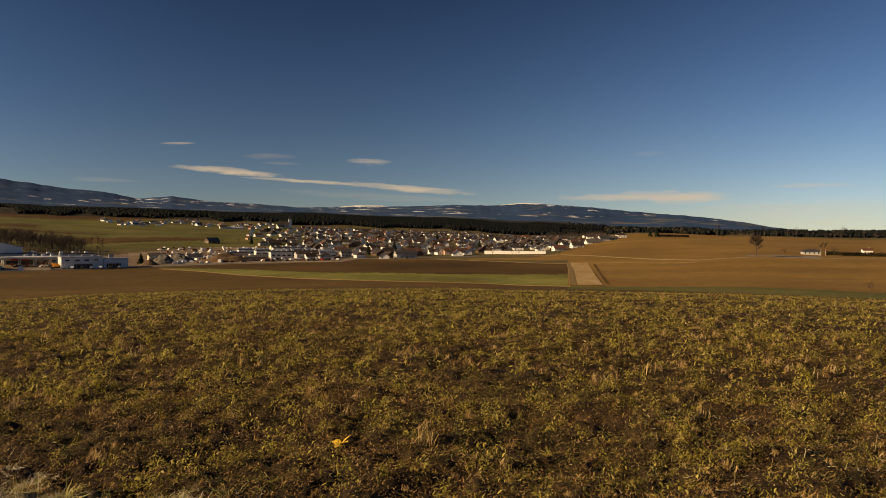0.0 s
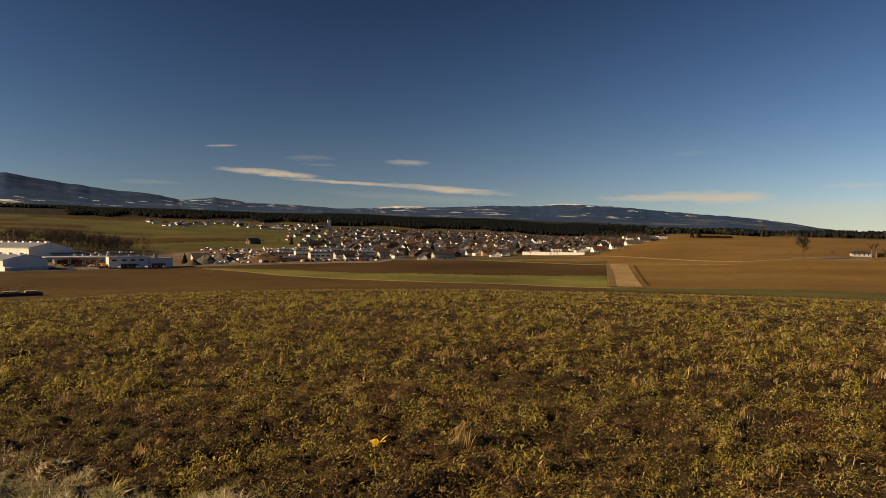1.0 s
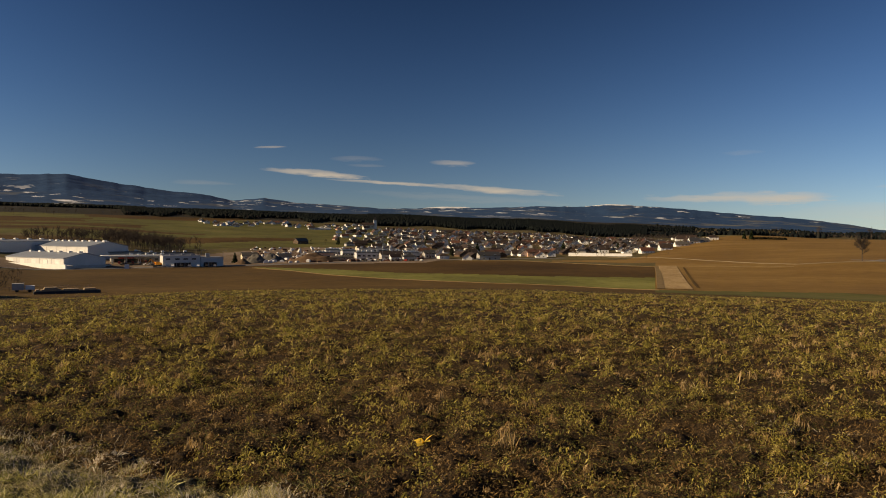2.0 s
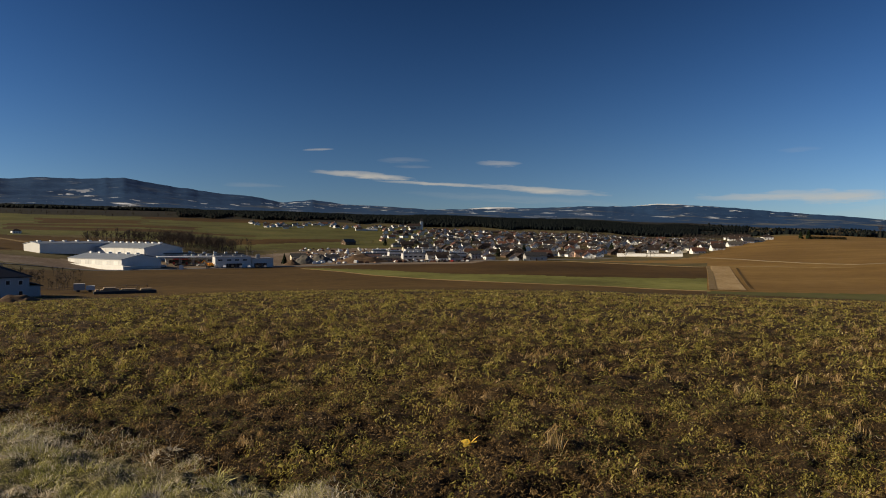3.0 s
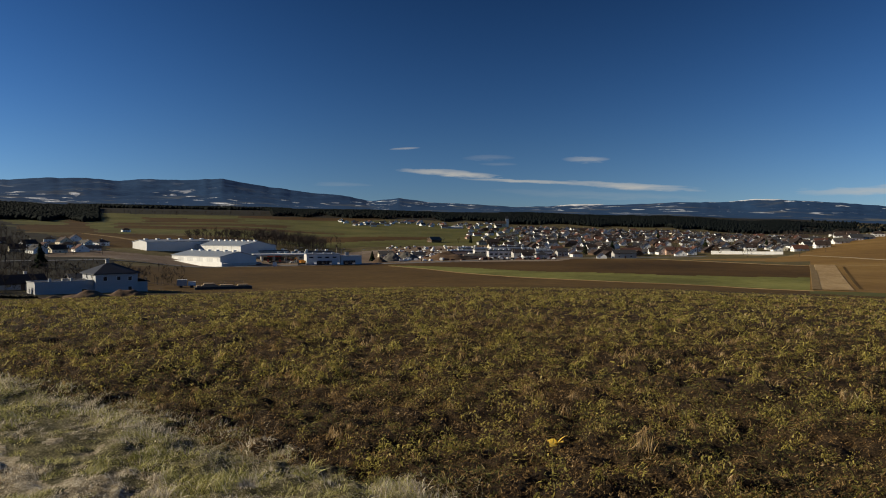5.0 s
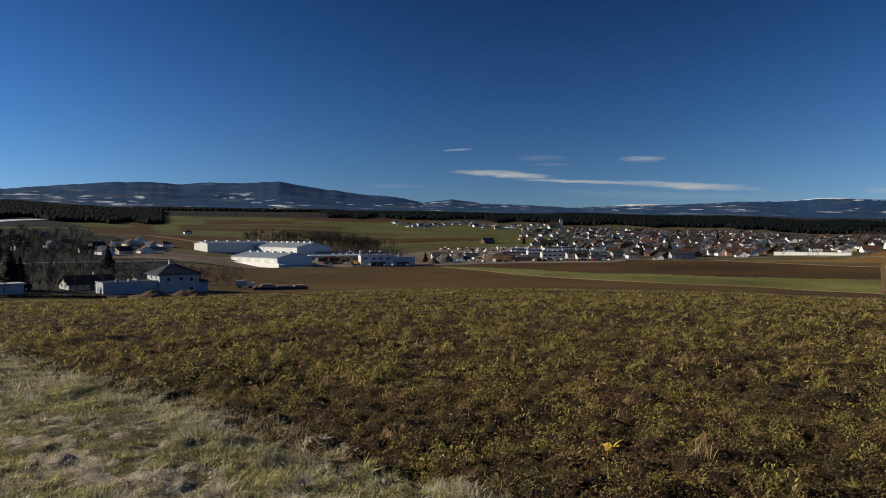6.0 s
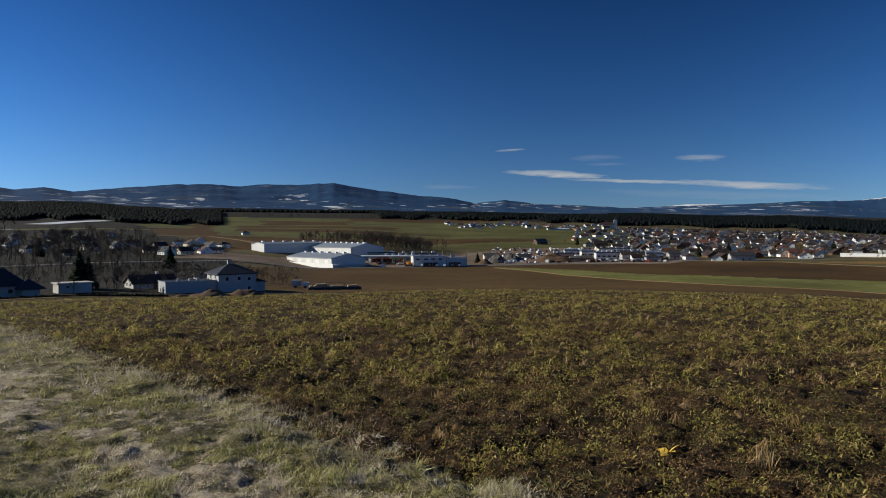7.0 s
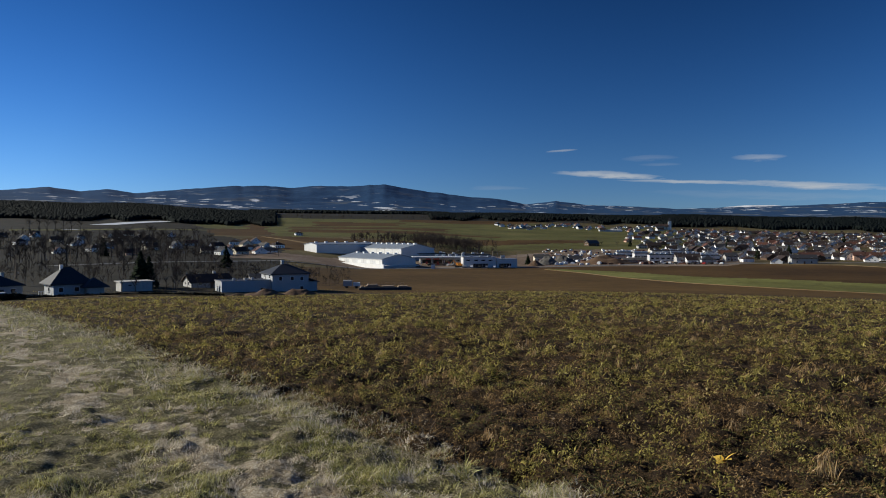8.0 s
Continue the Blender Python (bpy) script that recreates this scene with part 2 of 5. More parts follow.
def clods(x, y):
    d = np.hypot(x, y)
    n = (lattice(x * 1.1, y * 1.1, 1) - .5) * .08 + (lattice(x * 4, y * 4, 2) - .5) * .085 + (lattice(x * 9, y * 9, 3) - .5) * .07 + (lattice(x * 22, y * 22, 4) - .5) * .04 * (d < 16)
    seen = np.abs(wrap(np.degrees(np.arctan2(-x, y))) - 15) < 55
    return n * np.clip((60 - d) / 30, 0, 1) * np.where(seen, np.clip((d - .8) / 2.4, .1, 1), .15)


def verge(x, y):
    """How far inside the grass verge a place lies, in metres."""
    out = np.maximum(-x, 0)
    edge = 3.72 + .33 * out + .07 * np.maximum(out - 7.9, 0) + (lattice(x * .9, y * .9, 7) - .5) * .26 + (lattice(x * 4, y * 4, 9) - .5) * .12
    return edge - y


def tread(x, y):
    """The trodden line along the verge, 0 to 1, broken here and there."""
    inn = verge(x, y)
    along = y * .363 - x * .932
    mid = 1.5 + (lattice(along * .5, along * 0, 15) - .5) * .5
    t = .55 * np.exp(-((inn - mid) / .5) ** 2) + (lattice(along * 2.2, inn * 5, 16) - .5) * .9 + (lattice(x * 7, y * 7, 19) - .5) * .7
    return np.clip(t, 0, 1) * (x < -1) * (inn > .5) * (inn < 3.2)


def level(x, y):
    """Ground level with clods and turf."""
    inn = verge(x, y)
    v = np.clip(inn / .5, 0, 1)
    rut = np.exp(-((inn - 1.45) / .38) ** 2) * (x < -1) * (np.hypot(x, y) < 30)     # a trodden line along the verge
    return height(x, y) + clods(x, y) * (1 - .85 * v) - rut * .01 + tread(x, y) * ((lattice(x * 7, y * 7, 17) - .5) * .03 + (lattice(x * 14, y * 14, 18) - .5) * .025) * np.clip((20 - np.hypot(x, y)) / 10, 0, 1) + v * ((lattice(x * 5.5, y * 5.5, 10) - .5) * .05 + (lattice(x * 12, y * 12, 20) - .5) * .03) * np.clip((14 - np.hypot(x, y)) / 8, 0, 1) + v * (.03 + (lattice(x * 1.9 + 5, y * 1.9, 8) - .5) * .04 * np.clip((40 - np.hypot(x, y)) / 20, 0, 1))


def inside(x, y, poly):
    hit = np.zeros(x.shape, bool)
    for (x0, y0), (x1, y1) in zip(poly, poly[1:] + poly[:1]):
        if y0 != y1:
            hit ^= ((y0 > y) != (y1 > y)) & (x < (x1 - x0) * (y - y0) / (y1 - y0) + x0)
    return hit


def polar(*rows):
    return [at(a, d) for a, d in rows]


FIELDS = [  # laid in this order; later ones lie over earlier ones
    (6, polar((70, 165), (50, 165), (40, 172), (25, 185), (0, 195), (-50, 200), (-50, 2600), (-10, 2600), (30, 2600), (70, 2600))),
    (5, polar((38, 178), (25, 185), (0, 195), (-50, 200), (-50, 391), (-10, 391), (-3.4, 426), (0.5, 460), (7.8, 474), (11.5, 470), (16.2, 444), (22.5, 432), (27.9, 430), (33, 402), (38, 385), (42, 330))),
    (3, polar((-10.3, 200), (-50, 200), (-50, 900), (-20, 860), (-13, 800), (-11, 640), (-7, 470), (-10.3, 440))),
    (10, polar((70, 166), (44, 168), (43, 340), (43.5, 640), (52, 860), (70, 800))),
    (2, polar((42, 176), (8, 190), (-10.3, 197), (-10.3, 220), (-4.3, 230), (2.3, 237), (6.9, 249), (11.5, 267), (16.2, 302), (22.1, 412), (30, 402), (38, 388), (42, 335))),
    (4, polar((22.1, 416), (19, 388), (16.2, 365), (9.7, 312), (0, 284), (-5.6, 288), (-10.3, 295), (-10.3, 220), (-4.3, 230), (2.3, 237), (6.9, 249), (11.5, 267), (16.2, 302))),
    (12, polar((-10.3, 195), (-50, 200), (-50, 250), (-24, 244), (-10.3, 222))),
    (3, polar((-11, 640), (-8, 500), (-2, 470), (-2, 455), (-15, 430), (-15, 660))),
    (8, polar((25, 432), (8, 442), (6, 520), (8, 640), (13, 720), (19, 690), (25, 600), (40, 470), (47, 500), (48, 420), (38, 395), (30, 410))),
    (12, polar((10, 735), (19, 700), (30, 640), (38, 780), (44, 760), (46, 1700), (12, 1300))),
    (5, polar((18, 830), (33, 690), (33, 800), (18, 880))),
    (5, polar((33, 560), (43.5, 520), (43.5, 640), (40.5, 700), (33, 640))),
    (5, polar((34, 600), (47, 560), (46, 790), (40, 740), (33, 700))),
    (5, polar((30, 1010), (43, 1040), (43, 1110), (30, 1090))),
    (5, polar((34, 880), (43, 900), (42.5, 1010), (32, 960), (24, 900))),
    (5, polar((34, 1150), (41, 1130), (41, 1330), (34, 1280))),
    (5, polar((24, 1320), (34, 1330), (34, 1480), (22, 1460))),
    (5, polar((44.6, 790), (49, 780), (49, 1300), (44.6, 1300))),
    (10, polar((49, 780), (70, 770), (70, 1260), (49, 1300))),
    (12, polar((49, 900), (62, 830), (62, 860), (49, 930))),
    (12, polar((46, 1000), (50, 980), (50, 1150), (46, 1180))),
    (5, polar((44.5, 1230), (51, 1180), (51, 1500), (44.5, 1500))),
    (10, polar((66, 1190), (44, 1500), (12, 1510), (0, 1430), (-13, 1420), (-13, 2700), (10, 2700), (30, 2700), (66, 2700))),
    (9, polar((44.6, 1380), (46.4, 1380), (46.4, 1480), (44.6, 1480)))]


def sheet(az, ring, zfun):
    a, d = np.meshgrid(np.radians(az), ring, indexing="ij")
    x, y = -np.sin(a) * d, np.cos(a) * d
    v = np.stack([x, y, zfun(x, y)], -1).reshape(-1, 3)
    n, m = len(az), len(ring)
    i = (np.arange(n - 1)[:, None] * m + np.arange(m - 1)[None]).ravel()
    return v, np.stack([i, i + 1, i + m + 1, i + m], 1)


def mesh_from(name, v, faces, mats, index=None, smooth=True):
    """A mesh from arrays: vertices (n, 3), faces (k, 3 or 4)."""
    me = bpy.data.meshes.new(name)
    k = faces.shape[1]
    me.vertices.add(len(v))
    me.vertices.foreach_set("co", np.ascontiguousarray(v, np.float32).ravel())
    me.loops.add(faces.size)
    me.loops.foreach_set("vertex_index", np.ascontiguousarray(faces, np.int32).ravel())
    me.polygons.add(len(faces))
    me.polygons.foreach_set("loop_start", np.arange(0, faces.size, k, dtype=np.int32))
    if index is not None:
        me.polygons.foreach_set("material_index", np.ascontiguousarray(index, np.int32))
    me.polygons.foreach_set("use_smooth", np.full(len(faces), smooth))
    for m in mats:
        me.materials.append(m)
    me.update(calc_edges=True)
    me.validate()
    return me


AZ_ALL = np.concatenate([np.arange(-38, 69, 0.27), np.arange(69, 322.01, 2.3), [322]])
RINGS = np.concatenate([np.linspace(0.0, 3.0, 14), np.geomspace(3.05, 14, 250), np.geomspace(14.2, 60, 95), np.geomspace(61, 2700, 270)])


def build_ground():
    v, f = sheet(AZ_ALL, RINGS, level)
    c = v[f].mean(1)
    x, y = c[:, 0], c[:, 1]
    wob = (lattice(x * .02, y * .02, 5) - .5) * 16 * np.clip((np.hypot(x, y) - 450) / 300, 0, 1)
    idx = np.zeros(len(f), int)
    far = np.hypot(x, y) > 120
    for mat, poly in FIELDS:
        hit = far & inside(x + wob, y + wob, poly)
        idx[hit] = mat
    az = np.degrees(np.arctan2(-x, y))
    idx[(verge(x, y) > 0) & (np.hypot(x, y) < 170)] = 1
    idx[(verge(x, y) > 0) & (tread(x, y) > .5) & (np.hypot(x, y) < 60)] = 11
    idx[(np.abs(wrap(az) - 175) < 107) & (np.hypot(x, y) > 30)] = 6
    ob = new("ground", mesh_from("ground", v, f, GROUND_MATS, idx))
    tagged(ob, "sloping farmland of damp soil, ploughed and green fields", "ground", kind="structure")


build_ground()

# ---- the mountains round the basin ----
SKYLINE_AZ = [-60, -32, -27, -25.5, -23.1, -21.1, -18.7, -16.5, -14, -12.2, -9.5, -6.5, -4, -.7, 3, 7.7, 11.8, 16.1, 18.7, 21.2, 23.7, 26, 28.3,
              31.1, 33.4, 35.3, 38, 40.8, 42.6, 44.8, 47.8, 51.9, 54.3, 56.2, 58, 60, 63, 70, 100]
SKYLINE_T = [.010, .004, .005, .0087, .0162, .0217, .0258, .0291, .0333, .0367, .0409, .0427, .0404, .0412, .0386, .0379, .0367, .0415, .0435, .0495, .0450, .0533, .0559,
             .0625, .0681, .0744, .0708, .0712, .0676, .0701, .0684, .0614, .0567, .0610, .0575, .0617, .0558, .055, .05]


def mountain_material():
    m = bpy.data.materials.new("haze_tinted_mountain")
    m.use_nodes = True
    t = m.node_tree
    b = t.nodes["Principled BSDF"]
    geo = t.nodes.new("ShaderNodeNewGeometry")
    mp = t.nodes.new("ShaderNodeMapping")
    mp.inputs["Scale"].default_value = (1, 1, 1.5)
    t.links.new(geo.outputs["Position"], mp.inputs[0])

    def noise_at(s, det, rough=.6):
        n = nd(t, "ShaderNodeTexNoise", Scale=s, Detail=det, Roughness=rough)
        t.links.new(mp.outputs[0], n.inputs["Vector"])
        return n.outputs[0]
    # the haze of distance is put into these bluish wood and clearing colours
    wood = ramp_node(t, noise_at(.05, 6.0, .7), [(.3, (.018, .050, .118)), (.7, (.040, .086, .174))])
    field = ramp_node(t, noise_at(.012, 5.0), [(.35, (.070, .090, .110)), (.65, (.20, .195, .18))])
    clearing = ramp_node(t, noise_at(.0042, 6.0, .62), [(.55, (0, 0, 0)), (.62, (1, 1, 1))])
    sep = t.nodes.new("ShaderNodeSeparateXYZ")
    t.links.new(geo.outputs["Position"], sep.inputs[0])
    low = math_node(t, "SUBTRACT", 1.15, math_node(t, "DIVIDE", sep.outputs[2], 260.0))
    lowc = math_node(t, "MAXIMUM", math_node(t, "MINIMUM", low, 1.0), 0.0)
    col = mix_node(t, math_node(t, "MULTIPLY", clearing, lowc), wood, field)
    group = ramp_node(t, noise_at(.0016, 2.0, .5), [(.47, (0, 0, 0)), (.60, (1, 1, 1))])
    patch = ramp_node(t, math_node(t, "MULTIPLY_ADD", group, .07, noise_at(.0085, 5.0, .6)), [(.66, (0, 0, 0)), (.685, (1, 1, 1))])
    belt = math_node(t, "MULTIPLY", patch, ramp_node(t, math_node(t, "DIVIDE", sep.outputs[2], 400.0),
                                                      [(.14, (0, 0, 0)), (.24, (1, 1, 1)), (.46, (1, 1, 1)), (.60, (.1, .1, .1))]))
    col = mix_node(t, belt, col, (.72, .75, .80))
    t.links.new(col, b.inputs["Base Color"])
    b.inputs["Roughness"].default_value = .95
    b.inputs["Specular IOR Level"].default_value = .05
    return m


def skyline(az):
    return np.interp(wrap(az), SKYLINE_AZ, SKYLINE_T, right=.05, left=.01)


def mountain_height(x, y):
    d = np.hypot(x, y)
    az = np.degrees(np.arctan2(-x, y))
    s = skyline(az) + (lattice(az * 2.3, az * 0 + .5, 11) - .5) * .0012 + (lattice(az * 7.1, az * 0 + .5, 12) - .5) * .0003
    base = land_tan(az, 2600.0)
    u = np.clip((d - 2600) / 1900, 0, 1)
    fold = lattice(x * .0030, y * .0030, 13) * .6 + lattice(x * .008, y * .008, 14) * .3 + lattice(x * .02, y * .02, 15) * .1
    rise = u ** 1.15 * (.72 + .5 * (fold - .5) * 4 * u * (1 - u) + .28 * u)
    rise = np.minimum(rise, 1.0)
    t = base + np.maximum(s - base, -.004) * rise
    drop = np.clip((d - 4500) / 400, 0, 1)
    return EYE + d * (t - .03 * drop)


def build_mountains():
    az = np.concatenate([np.arange(-45, 76, 0.2), np.arange(77, 316, 3.0)])
    az = np.append(az, 315)
    v, f = sheet(az, np.concatenate([np.linspace(2595, 4500, 90), [4600, 4750, 4900]]), mountain_height)
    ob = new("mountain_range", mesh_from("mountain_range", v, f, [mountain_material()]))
    tagged(ob, "wooded mountains with painted blue haze and patches of old snow", "mountains", kind="structure")


build_mountains()


def snow_height(x, y):
    d = np.hypot(x, y)
    az = np.degrees(np.arctan2(-x, y))
    t = np.interp(az, [-13, -9.2, -8, -6.4, -5, -2, 3.5, 5, 7, 8.5, 12], [.030, .0400, .0431, .0439, .0415, .035, .036, .0398, .0401, .038, .03])
    return EYE + d * (t - .02 * np.clip((4700 - d) / 150, 0, 1) - .02 * np.clip((d - 4760) / 100, 0, 1))


v_, f_ = sheet(np.arange(-13, 12, .25), np.array([4520, 4600, 4700, 4760, 4880]), snow_height)
tagged(new("snowy_ridge", mesh_from("snowy_ridge", v_, f_, [M_SNOW])), "far ridge of bright snow behind the mountains", "mountains", kind="structure")
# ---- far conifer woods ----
# near-black stops carry the shade within crowns and a bluish haze tint
M_CONIFER = surface("shade_haze_conifer", [(0.2, (.005, .008, .009)), (0.5, (.008, .012, .012)), (0.8, (.014, .016, .013))], .012, 40, .95, 0, .1, .5, island=.25, sheen=.1)


def cones(x, y, z, h, w, rng, sides=3):
    """Rough conifer crowns: a ragged skirt, a shoulder and a tip. Returns vertices and triangles."""
    n = len(x)
    rows = []
    for z0, rad in ((.05, .8), (.5, 1.0), (.84, .62)):
        ang = np.arange(sides) / sides * 2 * np.pi + rng.uniform(0, 6, (n, 1)) * (z0 < .1)
        r = w[:, None] * rad * rng.uniform(.75, 1.2, (n, sides)) * .5
        rows.append(np.stack([x[:, None] + np.cos(ang) * r, y[:, None] + np.sin(ang) * r,
                              z[:, None] + h[:, None] * (z0 + rng.uniform(-.09, .09, (n, sides)))], -1))
    tip = np.stack([x + rng.normal(0, .05, n) * w, y, z + h], -1)[:, None]
    v = np.concatenate(rows + [tip], 1).reshape(-1, 3)
    o = np.arange(n)[:, None] * (3 * sides + 1)
    s = np.arange(sides)[None]
    q = (s + 1) % sides
    F = []
    for k in (0, sides):
        F += [np.stack([o + k + s, o + k + q, o + k + sides + q], -1), np.stack([o + k + s, o + k + sides + q, o + k + sides + s], -1)]
    F.append(np.stack([o + 2 * sides + s, o + 2 * sides + q, o + 3 * sides + 0 * s], -1))
    return v, np.concatenate([f.reshape(-1, 3) for f in F])


def wood_belt(az0, az1, d0, d1, n, hmin, hmax, rng, holes=0.0):
    az = rng.uniform(az0, az1, n)
    d = np.sqrt(rng.uniform(d0 ** 2, d1 ** 2, n))
    d = d + (lattice(az * .8, az * 0, 21) - .5) * .12 * d0
    x, y = -np.sin(np.radians(az)) * d, np.cos(np.radians(az)) * d
    keep = lattice(x * .012, y * .012, 22) > holes
    x, y = x[keep], y[keep]
    h = rng.uniform(hmin, hmax, len(x)) * (.8 + .4 * lattice(x * .01, y * .01, 23))
    return x, y, h


def build_woods():
    rng = np.random.default_rng(3)
    belts = [(12, 31.5, 1520, 2100, 11000, 6, 9, .02), (-9.5, 13, 1420, 2300, 13000, 6, 9, .02), (-13, -9.5, 1600, 2300, 1200, 5, 8, .3), (44, 66, 1180, 1750, 15000, 6, 8.5, .02),
             (-36, -24, 960, 1250, 900, 3, 6, .35), (-22, -12, 900, 1000, 240, 3, 7, .4), (30, 46, 2050, 2590, 4000, 7, 10, .2),
             (-36, -10, 1500, 2500, 1800, 5, 7.5, .3)]
    parts = [wood_belt(*b[:7], rng, b[7]) for b in belts]
    x, y, h = (np.concatenate([p[k] for p in parts]) for k in range(3))
    v, f = cones(x, y, height(x, y) - .3, h, h * rng.uniform(.8, 1.3, len(h)), rng)
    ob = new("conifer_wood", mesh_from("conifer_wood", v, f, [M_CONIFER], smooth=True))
    tagged(ob, "dense conifer wood behind the village, tinted for shade and haze", "forest", kind="stuff")


build_woods()
# ---- near vegetation ----
M_LEAF = surface("wilting_leaf", [(0.12, (.050, .050, .014)), (0.36, (.20, .178, .040)), (0.60, (.56, .465, .115)), (0.9, (.88, .74, .36))], 4.5, 5, .75, 0, .01, .3, island=.3, sheen=.3, thin=0.45)
M_STALK = surface("dry_stalk", [(0.1, (.16, .090, .034)), (0.5, (.44, .29, .125)), (0.9, (.76, .61, .38))], 4.0, 5, .85, 0, .01, .3, island=.4, sheen=.2, thin=0.3)
M_LITTER = surface("leaf_litter", [(0.1, (.050, .028, .011)), (0.42, (.185, .108, .042)), (0.72, (.40, .265, .110)), (0.95, (.78, .64, .44))], 3.0, 7, .9, 0, .01, .3, island=.5, sheen=.2, thin=0.25)
M_BLADE = surface("winter_grass_blade", [(0.1, (.12, .118, .034)), (0.4, (.35, .335, .105)), (0.65, (.60, .55, .25)), (0.9, (.84, .78, .51))], 1.0, 6, .8, 0, .01, .25, island=.45, sheen=.3, thin=0.4)
M_PALE = surface("bleached_grass_blade", [(0.1, (.34, .27, .17)), (0.5, (.70, .61, .46)), (0.9, (.92, .86, .73))], 1.3, 6, .85, 0, .01, .25, island=.5, sheen=.3, thin=0.35)
M_WEED = surface("small_weed_leaf", [(0.12, (.034, .040, .012)), (0.5, (.130, .130, .036)), (0.9, (.32, .29, .095))], 1.2, 9, .8, 0, .01, .3, island=.55, sheen=.3, thin=0.4)
M_YELLOW = surface("bright_yellow_leaf", [(0.1, (.55, .33, .03)), (0.9, (.85, .60, .10))], 9, 6, .6, .2, .005, .3)


def ribbons(p, turn, length, width, lift, droop, rng, shape=(.35, 1.0, .75, .06)):
    """Arching leaves or blades: p (n, 3) feet, turn the way they lean, lift and droop in radians. Vertices and quads."""
    n, k = len(p), len(shape)
    q = np.array(p, float)
    rows = []
    side = np.stack([-np.sin(turn), np.cos(turn), rng.normal(0, .35, n)], -1)
    for j in range(k):
        w = (width * shape[j] * .5)[:, None]
        rows += [q - side * w, q + side * w]
        ang = lift - droop * (j + .5) / (k - 1)
        step = (length / (k - 1))[:, None]
        q = q + step * np.stack([np.cos(turn) * np.cos(ang), np.sin(turn) * np.cos(ang), np.sin(ang)], -1)
    v = np.stack(rows, 1)
    o = np.arange(n)[:, None] * (2 * k) + np.arange(k - 1)[None] * 2
    f = np.stack([o, o + 1, o + 3, o + 2], -1).reshape(-1, 4)
    return v.reshape(-1, 3), f


def join(pieces):
    base, V, F = 0, [], []
    for v, f in pieces:
        V.append(v)
        F.append(f + base)
        base += len(v)
    return np.concatenate(V), np.concatenate(F)


def scatter(az0, az1, d0, d1, n, rng):
    a = np.radians(rng.uniform(az0, az1, n))
    d = np.sqrt(rng.uniform(d0 * d0, d1 * d1, n))
    return -np.sin(a) * d, np.cos(a) * d


def spread(x, y, per, rad, rng):
    """Several feet round each plant."""
    m = len(x) * per
    gx = np.repeat(x, per) + rng.normal(0, 1, m) * np.repeat(rad, per)
    gy = np.repeat(y, per) + rng.normal(0, 1, m) * np.repeat(rad, per)
    return gx, gy


LEAF_AT = at(8.35, 5.62)


